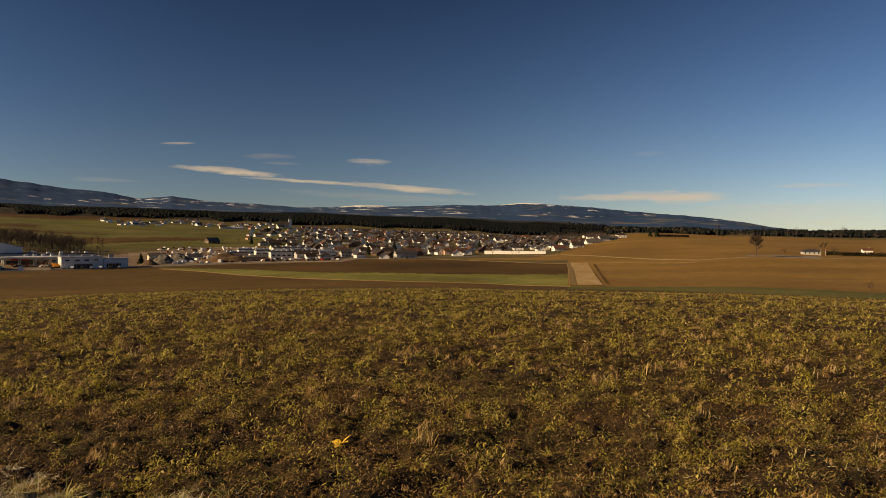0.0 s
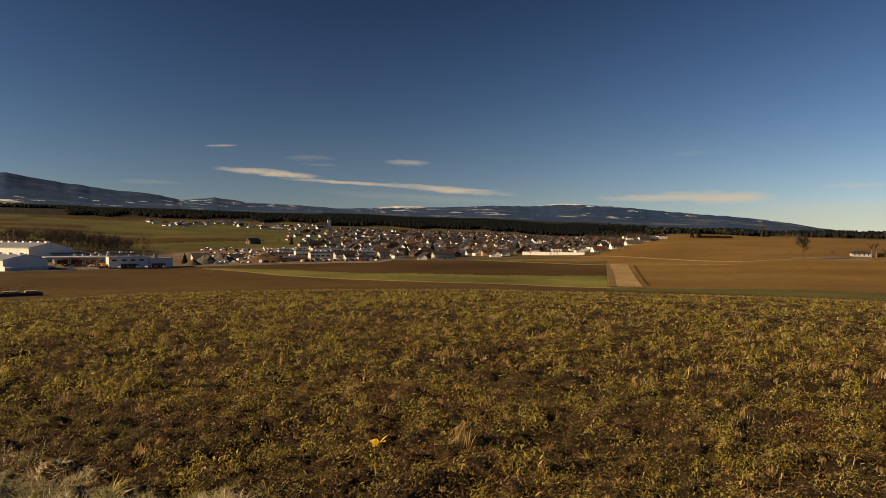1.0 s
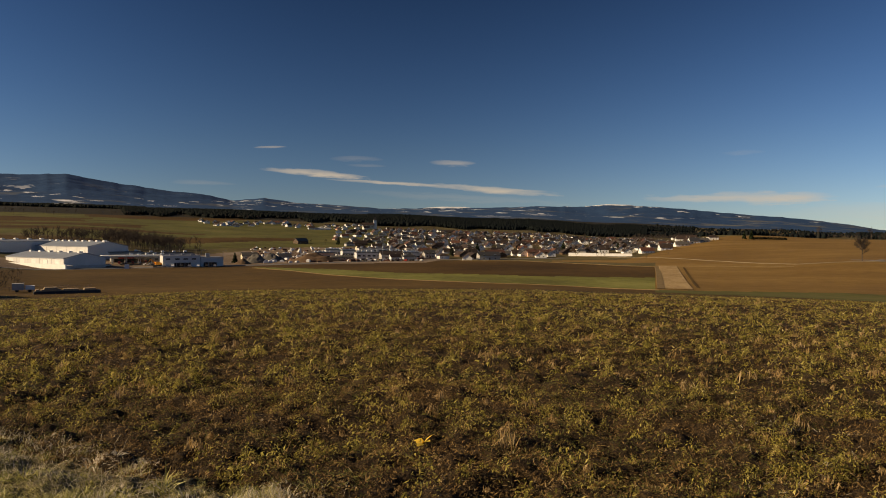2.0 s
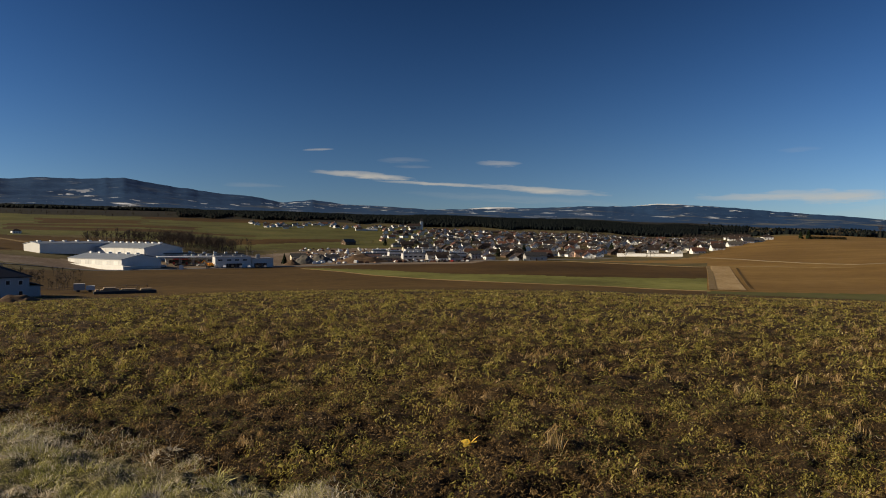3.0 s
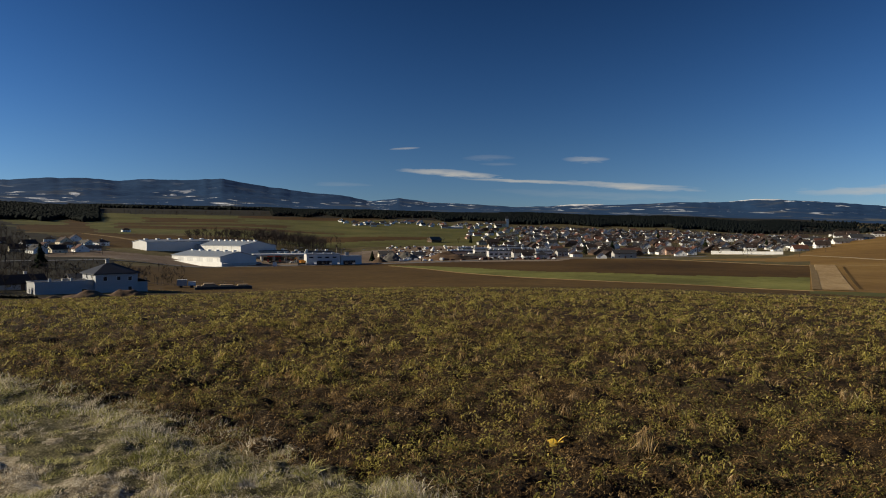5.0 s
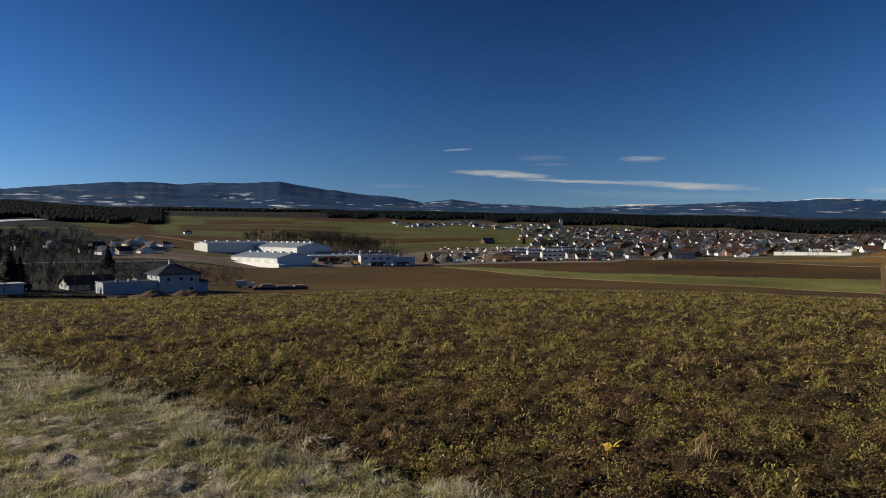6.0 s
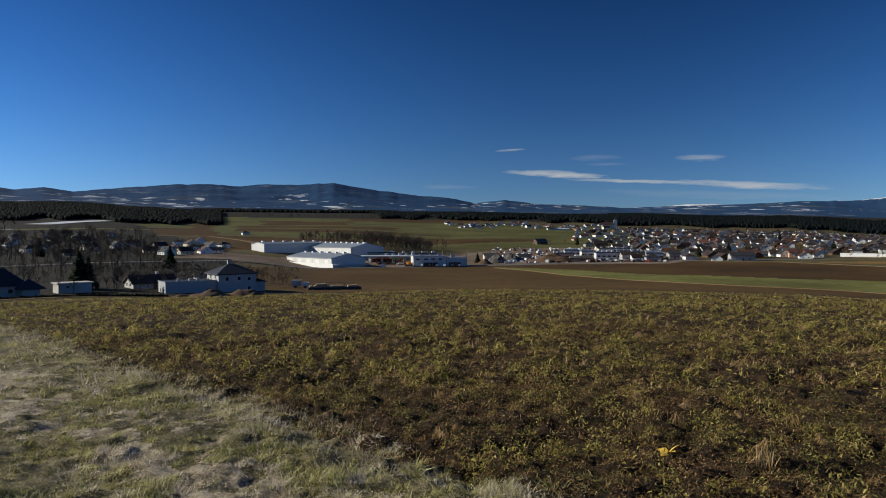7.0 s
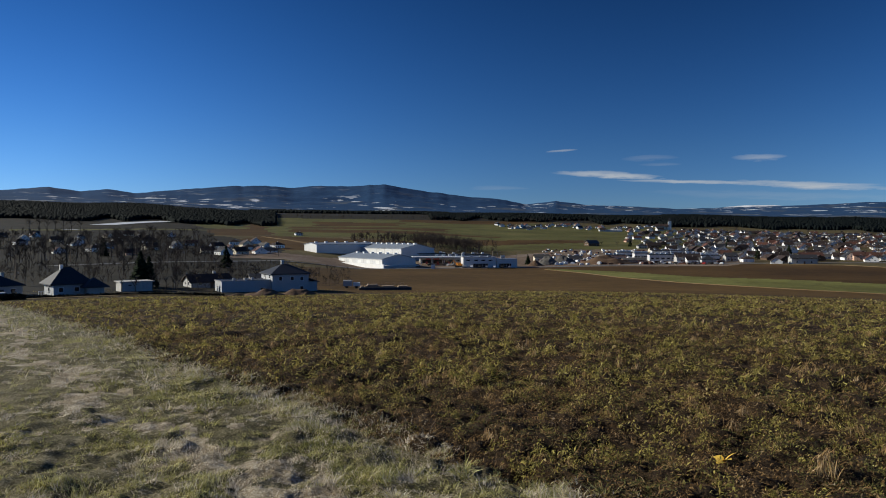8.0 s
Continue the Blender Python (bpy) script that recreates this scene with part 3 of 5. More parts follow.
def build_crop():
    rng = np.random.default_rng(11)
    leaves, stalks, litter, cover = [], [], [], []
    # bands of distance: plants to the square metre, leaves to the plant, size of a leaf
    for d0, d1, per_m2, per, big in ((3.2, 8, 19, 90, .44), (8, 15, 18, 54, .64), (15, 28, 17, 22, 1.0), (28, 54, 13, 9, 1.2), (54, 190, .8, 3, 3.0)):
        near = d1 < 20
        area = radians(103) / 2 * (d1 ** 2 - d0 ** 2)
        # wilted plants: low domes of small hanging leaves
        x, y = scatter(-36, 67, d0, d1, int(area * per_m2), rng)
        keep = (np.hypot(x - LEAF_AT[0], y - LEAF_AT[1]) > .3) & (verge(x, y) < -.1) & (lattice(x * 1.1, y * 1.1, 31) * .5 + lattice(x * 3.0, y * 3.0, 32) * .5 + rng.uniform(-.4, .4, len(x)) > .40)
        x, y = x[keep], y[keep]
        size = np.clip(np.exp(rng.normal(-.35, .5, len(x))), .3, 1.7)
        gx, gy = spread(x, y, per, .050 * size, rng)
        s, m = np.repeat(size, per), len(gx)
        off = np.hypot(gx - np.repeat(x, per), gy - np.repeat(y, per)) / (s * .07)
        dome = rng.uniform(.2, 1, m) * .17 * s * (1 if near else .7 if d1 < 30 else .4) * np.exp(-off ** 2 * .7)
        out = np.arctan2(gy - np.repeat(y, per), gx - np.repeat(x, per)) + rng.normal(0, .7, m)
        long = rng.uniform(.024, .085, m) * s ** .5 * big
        leaves.append(ribbons(np.stack([gx, gy, level(gx, gy) - .004 + dome], -1), out, long, long * rng.uniform(.16, .42, m),
                              rng.uniform(-.4, 1.3, m), rng.uniform(.5, 2.3, m), rng, (.5, 1.0, .2) if d1 < 9 else (1, .4)))
        # withered plants hang like small tents from a bent stem
        x, y = scatter(-36, 67, d0, d1, int(area * per_m2 * .16), rng)
        keep = (verge(x, y) < -.1) & (np.hypot(x - LEAF_AT[0], y - LEAF_AT[1]) > .35)
        x, y = x[keep], y[keep]
        size = np.clip(np.exp(rng.normal(-.25, .45, len(x))), .3, 1.7) * (1 if near else .8 if d1 < 30 else .5)
        n2 = max(per // 2, 4)
        gx, gy = spread(x, y, n2, .022 * size, rng)
        s, m = np.repeat(size, n2), len(gx)
        tall = np.repeat(rng.uniform(.04, .12, len(x)), n2) * s * rng.uniform(.45, 1.05, m)
        stalks.append(ribbons(np.stack([gx, gy, level(gx, gy) + tall], -1), rng.uniform(0, 6.28, m), tall * rng.uniform(.6, 1.05, m),
                              rng.uniform(.006, .016, m) * big * s ** .5, rng.uniform(-1.25, -.2, m), rng.uniform(.2, .8, m), rng, (.6, 1, .3) if near else (1, .5)))
        # stems lying flat
        if near:
            x, y = scatter(-36, 67, d0, d1, int(area * 26), rng)
            keep = verge(x, y) < -.05
            x, y = x[keep], y[keep]
            m = len(x)
            stalks.append(ribbons(np.stack([x, y, level(x, y) + rng.uniform(.005, .05, m)], -1), rng.uniform(0, 6.28, m), rng.uniform(.04, .13, m),
                                  rng.uniform(.003, .007, m) * big, rng.uniform(-.1, .3, m), rng.uniform(0, .6, m), rng, (.8, 1, .7)))
    for d0, d1, n, big in ((3.2, 8, 150000, .58), (8, 15, 130000, .85), (15, 28, 70000, 1.5), (28, 56, 60000, 2.4), (56, 190, 30000, 4.0)):
        for rows, share in ((litter, .95), (cover, .5)):
            x, y = scatter(-36, 67, d0, d1, int(n * share), rng)
            bed = lattice(x * 4.3, y * 4.3, 34) * .6 + lattice(x * 1.2, y * 1.2, 35) * .4
            keep = (verge(x, y) < .1) & ((bed + rng.uniform(-.3, .3, len(x)) > .34) if rows is litter else (lattice(x * 1.5, y * 1.5, 33) > .45))
            x, y, bed = x[keep], y[keep], bed[keep]
            m = len(x)
            mound = np.clip(bed - .4, 0, .4) * .16 * (d1 < 30)
            rows.append(ribbons(np.stack([x, y, level(x, y) + rng.uniform(0, 1, m) * (.02 + mound)], -1), rng.uniform(0, 6.28, m), rng.uniform(.015, .06, m) * big,
                                rng.uniform(.006, .018, m) * big, rng.uniform(-.2, 1.2, m), rng.uniform(0, 1.4, m), rng, (1, .4)))
    for name, label, cat, pieces, mat in (
            ("cover_crop", "wilting yellow-green cover crop growing in damp soil", "crop", leaves, M_LEAF),
            ("low_weeds", "tiny olive-green weeds covering the damp soil", "weeds", cover, M_WEED),
            ("withered_stalks", "withered straw-coloured stalks drooping over the soil", "crop", stalks, M_STALK),
            ("leaf_litter", "brown dead leaves and stems on the soil", "leaf litter", litter, M_LITTER)):
        v, f = join(pieces)
        tagged(new(name, mesh_from(name, v, f, [mat])), label, cat, kind="stuff")


def build_verge():
    rng = np.random.default_rng(12)
    green, pale = [], []
    for d0, d1, n, big in ((3.4, 6.5, 56000, .72), (6.5, 11, 56000, 1.0), (11, 22, 46000, 1.6), (22, 170, 30000, 3.0)):
        x, y = scatter(16, 68, d0, d1, n * 2, rng)
        inn = verge(x, y)
        worn = lattice(x * .35 + y * .9, y * .9 - x * .25, 41) * .6 + lattice(x * 2.2 + 3, y * 2.2, 46) * .4 + .33 * np.exp(-((inn - 1.45) / .34) ** 2) - .04    # trodden, bleached streaks
        tuft = lattice(x * 3.1, y * 3.1, 42) + .7 * (lattice(x * 8, y * 8, 45) - .5)
        keep = (inn > -.22) & (tread(x, y) * rng.uniform(.3, 1.3, len(x)) < .6) & (tuft - .15 * (worn > .56) + rng.uniform(-.16, .16, len(x)) > .47)
        x, y, inn, worn, tuft = (q[keep] for q in (x, y, inn, worn, tuft))
        m = len(x)
        fringe = np.exp(-((inn - .1) / .35) ** 2) * (.15 + 1.1 * lattice(x * 1.6, y * 1.6, 47))
        dry = (tread(x, y) > .35) | (worn > .57) | (rng.uniform(0, 1, m) < .15 + .5 * fringe + .45 * (tuft < .48))
        length = rng.uniform(.02, .055, m) * (.75 + 1.1 * fringe + 3.0 * np.clip(tuft - .5, 0, 1)) * np.where(worn > .56, 1.1, 1) * big ** .5
        p = np.stack([x, y, level(x, y) - .004], -1)
        lean = lattice(x * 3.2, y * 3.2, 43) * 11 + rng.normal(0, .7, m)
        b = (p, lean, length, rng.uniform(.004, .0075, m) * big, np.where(worn > .56, rng.uniform(-.15, .25, m), rng.uniform(.4, 1.4, m)),
             rng.uniform(.3, 1.9, m))
        for rows, sel in ((green, ~dry), (pale, dry)):
            rows.append(ribbons(*(q[sel] for q in b), rng, (1, .8, .1) if d1 < 12 else (1, .3)))
    # tussocks stand out of the short turf
    for d0, d1, per_m2, per, big in ((3.4, 8, 60, 34, .50), (8, 14, 52, 18, .66), (14, 30, 24, 8, 1.0)):
        x, y = scatter(16, 68, d0, d1, int(radians(52) / 2 * (d1 ** 2 - d0 ** 2) * per_m2), rng)
        keep = (verge(x, y) > -.12) & (tread(x, y) < .6)
        x, y = x[keep], y[keep]
        dead = lattice(x * 1.5, y * 1.5, 48) + rng.uniform(-.3, .3, len(x)) > .60
        size = np.exp(rng.normal(0, .35, len(x))) * big
        gx, gy = spread(x, y, per, .035 * size, rng)
        s, m = np.repeat(size, per), len(gx)
        out = np.arctan2(gy - np.repeat(y, per), gx - np.repeat(x, per)) + rng.normal(0, .5, m)
        b = (np.stack([gx, gy, level(gx, gy) - .004], -1), out, rng.uniform(.05, .10, m) * s, rng.uniform(.0045, .009, m) * s,
             rng.uniform(.7, 1.45, m), rng.uniform(.6, 2.1, m))
        pick = np.repeat(dead, per)
        for rows, sel in ((green, ~pick), (pale, pick)):
            rows.append(ribbons(*(q[sel] for q in b), rng, (1, .8, .1) if d1 < 12 else (1, .4)))
    # a ragged fringe of tall fine dead grass where the plough turned
    for d0, d1, n, big in ((3.6, 8, 26000, 1.0), (8, 15, 16000, 1.5), (15, 40, 12000, 2.6)):
        x, y = scatter(14, 68, d0, d1, n * 2, rng)
        inn = verge(x, y)
        keep = (np.abs(inn - .15) < .36) & (lattice(x * 1.1, y * 1.1, 49) + rng.uniform(-.2, .2, len(x)) > .56)
        x, y = x[keep], y[keep]
        m = len(x)
        pale.append(ribbons(np.stack([x, y, level(x, y) - .004], -1), rng.uniform(0, 6.28, m), rng.uniform(.03, .12, m), rng.uniform(.0018, .0036, m) * big,
                            rng.uniform(.5, 1.5, m), rng.uniform(.2, 1.6, m), rng, (1, .8, .2) if d1 < 16 else (1, .4)))
    for k in range(2):      # the same turf goes on round and behind the tripod
        x, y = scatter(68, 344, .4, 7, 14000, rng)
        m = len(x)
        (green, pale)[k].append(ribbons(np.stack([x, y, level(x, y) - .004], -1), rng.uniform(0, 6.28, m), rng.uniform(.03, .07, m), rng.uniform(.004, .009, m),
                                        rng.uniform(.3, 1.3, m), rng.uniform(.3, 1.9, m), rng, (1, .3)))
    for name, label, pieces, mat in (("verge_grass", "short olive-green winter grass on the verge", green, M_BLADE),
                                     ("dry_grass", "bleached dry grass along the field's edge", pale, M_PALE)):
        v, f = join(pieces)
        tagged(new(name, mesh_from(name, v, f, [mat])), label, "grass", kind="stuff")


def part(name, me, mat, parent, label="", m=None):
    """One mesh object under a thing or a part; me: a mesh, or (vertices, faces)."""
    if not isinstance(me, bpy.types.Mesh):
        v, f = me
        me = bpy.data.meshes.new(name)
        me.from_pydata([tuple(q) for q in v], [], [tuple(q) for q in f])
        me.update()
        me.materials.append(mat)
    ob = new(name, me)
    ob.parent = parent
    if m is not None:
        ob.matrix_basis = m
    if label:
        tagged(ob, label)
    return ob


def build_yellow_leaf():
    rng = np.random.default_rng(5)
    x, y = LEAF_AT
    z = float(level(np.array([x]), np.array([y]))[0])
    top = new("fallen_leaf")
    top.matrix_basis = pose(x, y, z + .035) @ Matrix.Scale(1.25, 4)
    for k, (a, ln, wd, lift) in enumerate(((.3, .10, .055, 1.15), (2.6, .08, .05, .6), (4.3, .08, .05, .5), (5.4, .09, .05, .9))):
        one = np.array([a])
        v, f = ribbons(np.zeros((1, 3)), one, np.array([ln]), np.array([wd]), np.array([lift]), np.array([.9]), rng, (.25, .8, 1, .7, .1))
        part("leaf_blade", (v.tolist(), f.tolist()), M_YELLOW, top)
    tagged(top, "bright yellow withered leaf lying on the soil", "leaf")


build_crop()
build_verge()
build_yellow_leaf()
# ---- buildings ----
M_WHITE = plain("white_render", (.80, .80, .78), .85, .4, .06)
M_PALE_RENDER = plain("pale_grey_render", (.40, .41, .42), .85, .4, .06)
M_CREAM = plain("cream_render", (.64, .58, .45), .85, .4, .08)
M_PINK = plain("salmon_render", (.62, .40, .28), .85, .4, .08)
M_GREY_WALL = plain("grey_render", (.42, .41, .39), .85, .4, .08)
M_WOOD_WALL = plain("brown_boarding", (.10, .060, .035), .85, .5, .25)
M_TILE_BROWN = plain("brown_roof_tiles", (.038, .024, .019), .8, .8, .22, vary=.25)
M_TILE_RED = plain("red_roof_tiles", (.095, .038, .024), .8, .8, .2, vary=.2)
M_TILE_DARK = plain("anthracite_roof_tiles", (.035, .036, .040), .7, .8, .2, vary=.2)
M_TILE_GREY = plain("weathered_grey_roof", (.095, .088, .08), .8, .8, .2, vary=.2)
M_SHEET = plain("grey_sheet_roof", (.24, .27, .31), .5, .25, .08, metal=.0)
M_PANEL = plain("white_wall_panel", (.62, .62, .61), .5, .2, .05)
M_GLASS = plain("dark_window_glass", (.020, .024, .030), .12, .5, .1, bump=0, sheen=.6)
M_FRAME = plain("white_window_frame", (.75, .75, .73), .5, 2, .05)
M_DOOR = plain("brown_door", (.11, .06, .035), .6, 2, .1)
M_RED = plain("red_paint", (.40, .035, .025), .5, 1, .1)
M_ORANGE = plain("orange_paint", (.65, .25, .02), .5, 1, .1)
M_TYRE = plain("black_rubber", (.02, .02, .02), .8, 4, .1)
M_TIMBER = plain("fresh_sawn_boards", (.36, .27, .18), .8, 1.5, .2)
M_EARTH = plain("bare_earth_heap", (.125, .075, .043), .95, .5, .3, bump=.6, depth=.1)
M_GRAVEL = plain("grey_gravel_heap", (.105, .097, .086), .95, .5, .2, bump=.5, depth=.1)
M_STEEL = plain("galvanised_steel", (.35, .35, .36), .45, 2, .1, metal=.6)
M_CONCRETE = plain("pale_concrete", (.50, .48, .45), .85, .5, .12)


def box(x0, x1, y0, y1, z0, z1):
    v = [(x, y, z) for z in (z0, z1) for y in (y0, y1) for x in (x0, x1)]
    return v, [(0, 2, 3, 1), (4, 5, 7, 6), (0, 1, 5, 4), (1, 3, 7, 5), (3, 2, 6, 7), (2, 0, 4, 6)]


def boxes(*rows):
    V, F = [], []
    for r in rows:
        v, f = box(*r)
        F += [tuple(i + len(V) for i in q) for q in f]
        V += v
    return V, F


def gable_walls(w, d, e, r):
    """Walls with gables on the two short ends (ridge along x), closed below."""
    a, b = w / 2, d / 2
    v = [(-a, -b, -2), (a, -b, -2), (a, b, -2), (-a, b, -2), (-a, -b, e), (a, -b, e), (a, b, e), (-a, b, e), (-a, 0, r - .25), (a, 0, r - .25)]
    return v, [(0, 1, 5, 4), (1, 2, 6, 9, 5), (2, 3, 7, 6), (3, 0, 4, 8, 7), (0, 3, 2, 1), (4, 5, 9, 8), (6, 7, 8, 9)]


def gable_roof(w, d, e, r, over=.55, th=.28):
    a, b = w / 2 + over, d / 2 + over
    drop = (r - e) / (d / 2) * over
    lo, hi = e - drop, r
    v = []
    for x in (-a, a):
        v += [(x, -b, lo), (x, 0, hi), (x, b, lo), (x, b, lo - th), (x, 0, hi - th), (x, -b, lo - th)]
    f = [(0, 5, 4, 1), (1, 4, 3, 2), (6, 7, 10, 11), (7, 8, 9, 10)]
    for k in range(6):
        j = (k + 1) % 6
        f.append((k, j, j + 6, k + 6))
    return v, f


def hip_roof(w, d, e, r, over=.6, ridge=0.0, th=.25):
    a, b, h = w / 2 + over, d / 2 + over, ridge / 2
    v = [(-a, -b, e), (a, -b, e), (a, b, e), (-a, b, e), (-h, 0, r), (h, 0, r), (-a, -b, e - th), (a, -b, e - th), (a, b, e - th), (-a, b, e - th)]
    if ridge <= 0:
        v[5] = v[4]
        f = [(0, 1, 4), (1, 2, 4), (2, 3, 4), (3, 0, 4)]
    else:
        f = [(0, 1, 5, 4), (1, 2, 5), (2, 3, 4, 5), (3, 0, 4)]
    f += [(0, 6, 7, 1), (1, 7, 8, 2), (2, 8, 9, 3), (3, 9, 6, 0), (6, 9, 8, 7)]
    return v, f


def window_mesh(w, h, cache={}):
    """A framed pane, 6 cm proud of a wall that it looks out of along -y: one skin, the pane set back."""
    key = (round(w, 2), round(h, 2))
    if key not in cache:
        a, fr = w / 2, .1
        v = [(-a, .02, 0), (a, .02, 0), (a, .02, h), (-a, .02, h), (-a, -.06, 0), (a, -.06, 0), (a, -.06, h), (-a, -.06, h)]
        for y in (-.06, -.02):
            v += [(-a + fr, y, fr), (a - fr, y, fr), (a - fr, y, h - fr), (-a + fr, y, h - fr)]
        f = []
        for k in range(4):
            n = (k + 1) % 4
            f += [(k, n, n + 4, k + 4), (k + 4, n + 4, n + 8, k + 8), (k + 8, n + 8, n + 12, k + 12)]
        me = bpy.data.meshes.new("window")
        me.from_pydata(v, [], f + [(12, 13, 14, 15)])
        me.materials.append(M_FRAME)
        me.materials.append(M_GLASS)
        me.polygons[12].material_index = 1
        cache[key] = me
    return cache[key]


def openings(top, w, d, rows, door=None):
    """Windows in rows on the four walls: (wall, along, sill, width, height)."""
    for wall, s, z, ww, hh in rows:
        turn, off = {"f": (0, (s, -d / 2)), "r": (90, (w / 2, s)), "b": (180, (s, d / 2)), "l": (-90, (-w / 2, s))}[wall]
        part("window", window_mesh(ww, hh), None, top, m=pose(off[0], off[1], z, 0, 0, turn))
    if door is not None:
        part("door", box(door - .5, door + .5, -d / 2 - .05, -d / 2 + .03, 0, 2.05), M_DOOR, top)


def house(name, w, d, e, r, wall, tiles, label, hip=None, chimney=True, win="std"):
    top = new(name)
    part("wall", gable_walls(w, d, e, r) if hip is None else box(-w / 2, w / 2, -d / 2, d / 2, -2, e), wall, top)
    part("roof", gable_roof(w, d, e, r) if hip is None else hip_roof(w, d, e, r, ridge=hip), tiles, top)
    if chimney:
        part("chimney", boxes((w * .15, w * .15 + .7, .4, 1.1, r - 2.2, r + .7), (w * .15 - .07, w * .15 + .77, .33, 1.17, r + .7, r + .85)), M_GREY_WALL, top)
    rows = []
    for z in ([.9, 3.6] if e > 4.5 else [.9]):
        rows += [("f", -w * .28, z, 1.3, 1.35), ("f", w * .27, z, 1.3, 1.35), ("r", -d * .2, z, 1.2, 1.3), ("l", d * .2, z, 1.2, 1.3), ("l", -d * .2, z, 1.2, 1.3)]
    if hip is None and r - e > 2.5:
        rows += [("l", 0, e + .1, 1.1, 1.2), ("r", 0, e + .1, 1.1, 1.2)]
    openings(top, w, d, rows, 0.0)
    tagged(top, label, "house", "village houses")
    return top


def ground_z(x, y):
    return float(height(np.array([x]), np.array([y]))[0])


def put(ob, az, d, turn, sink=0.0, scale=1.0):
    """Stands a thing on the ground at an azimuth and distance; turn 0 faces the hill top."""
    x, y = at(az, d)
    ob.matrix_basis = pose(x, y, ground_z(x, y) - sink, 0, 0, az + turn) @ Matrix.Diagonal((scale * 1.12, scale * 1.12, scale * .92, 1))
    return ob


def village_kinds():
    return [
        house("house", 12, 10, 3.9, 9.0, M_WHITE, M_TILE_BROWN, "white rendered house with a brown tiled gable roof"),
        house("house", 11, 10, 4.2, 9.4, M_WHITE, M_TILE_DARK, "white rendered house with an anthracite gable roof"),
        house("house", 13, 10, 3.6, 8.6, M_WHITE, M_TILE_RED, "white rendered house with a red tiled gable roof"),
        house("house", 11, 10, 4.6, 8.4, M_WHITE, M_TILE_BROWN, "white rendered house with a brown hipped roof", hip=3.0),
        house("house", 12, 10, 4.0, 9.0, M_CREAM, M_TILE_BROWN, "cream rendered house with a brown tiled gable roof"),
        house("house", 12, 9, 3.8, 8.6, M_PINK, M_TILE_RED, "salmon rendered house with a red tiled roof"),
        house("house", 14, 10, 2.8, 6.8, M_WHITE, M_TILE_GREY, "low white bungalow with a weathered grey roof"),
        house("house", 16, 11, 3.8, 9.0, M_WOOD_WALL, M_TILE_BROWN, "brown boarded barn with a brown tiled roof", chimney=False),
        house("house", 11, 9.5, 4.8, 8.6, M_GREY_WALL, M_TILE_DARK, "grey rendered house with an anthracite hipped roof", hip=2.0)]


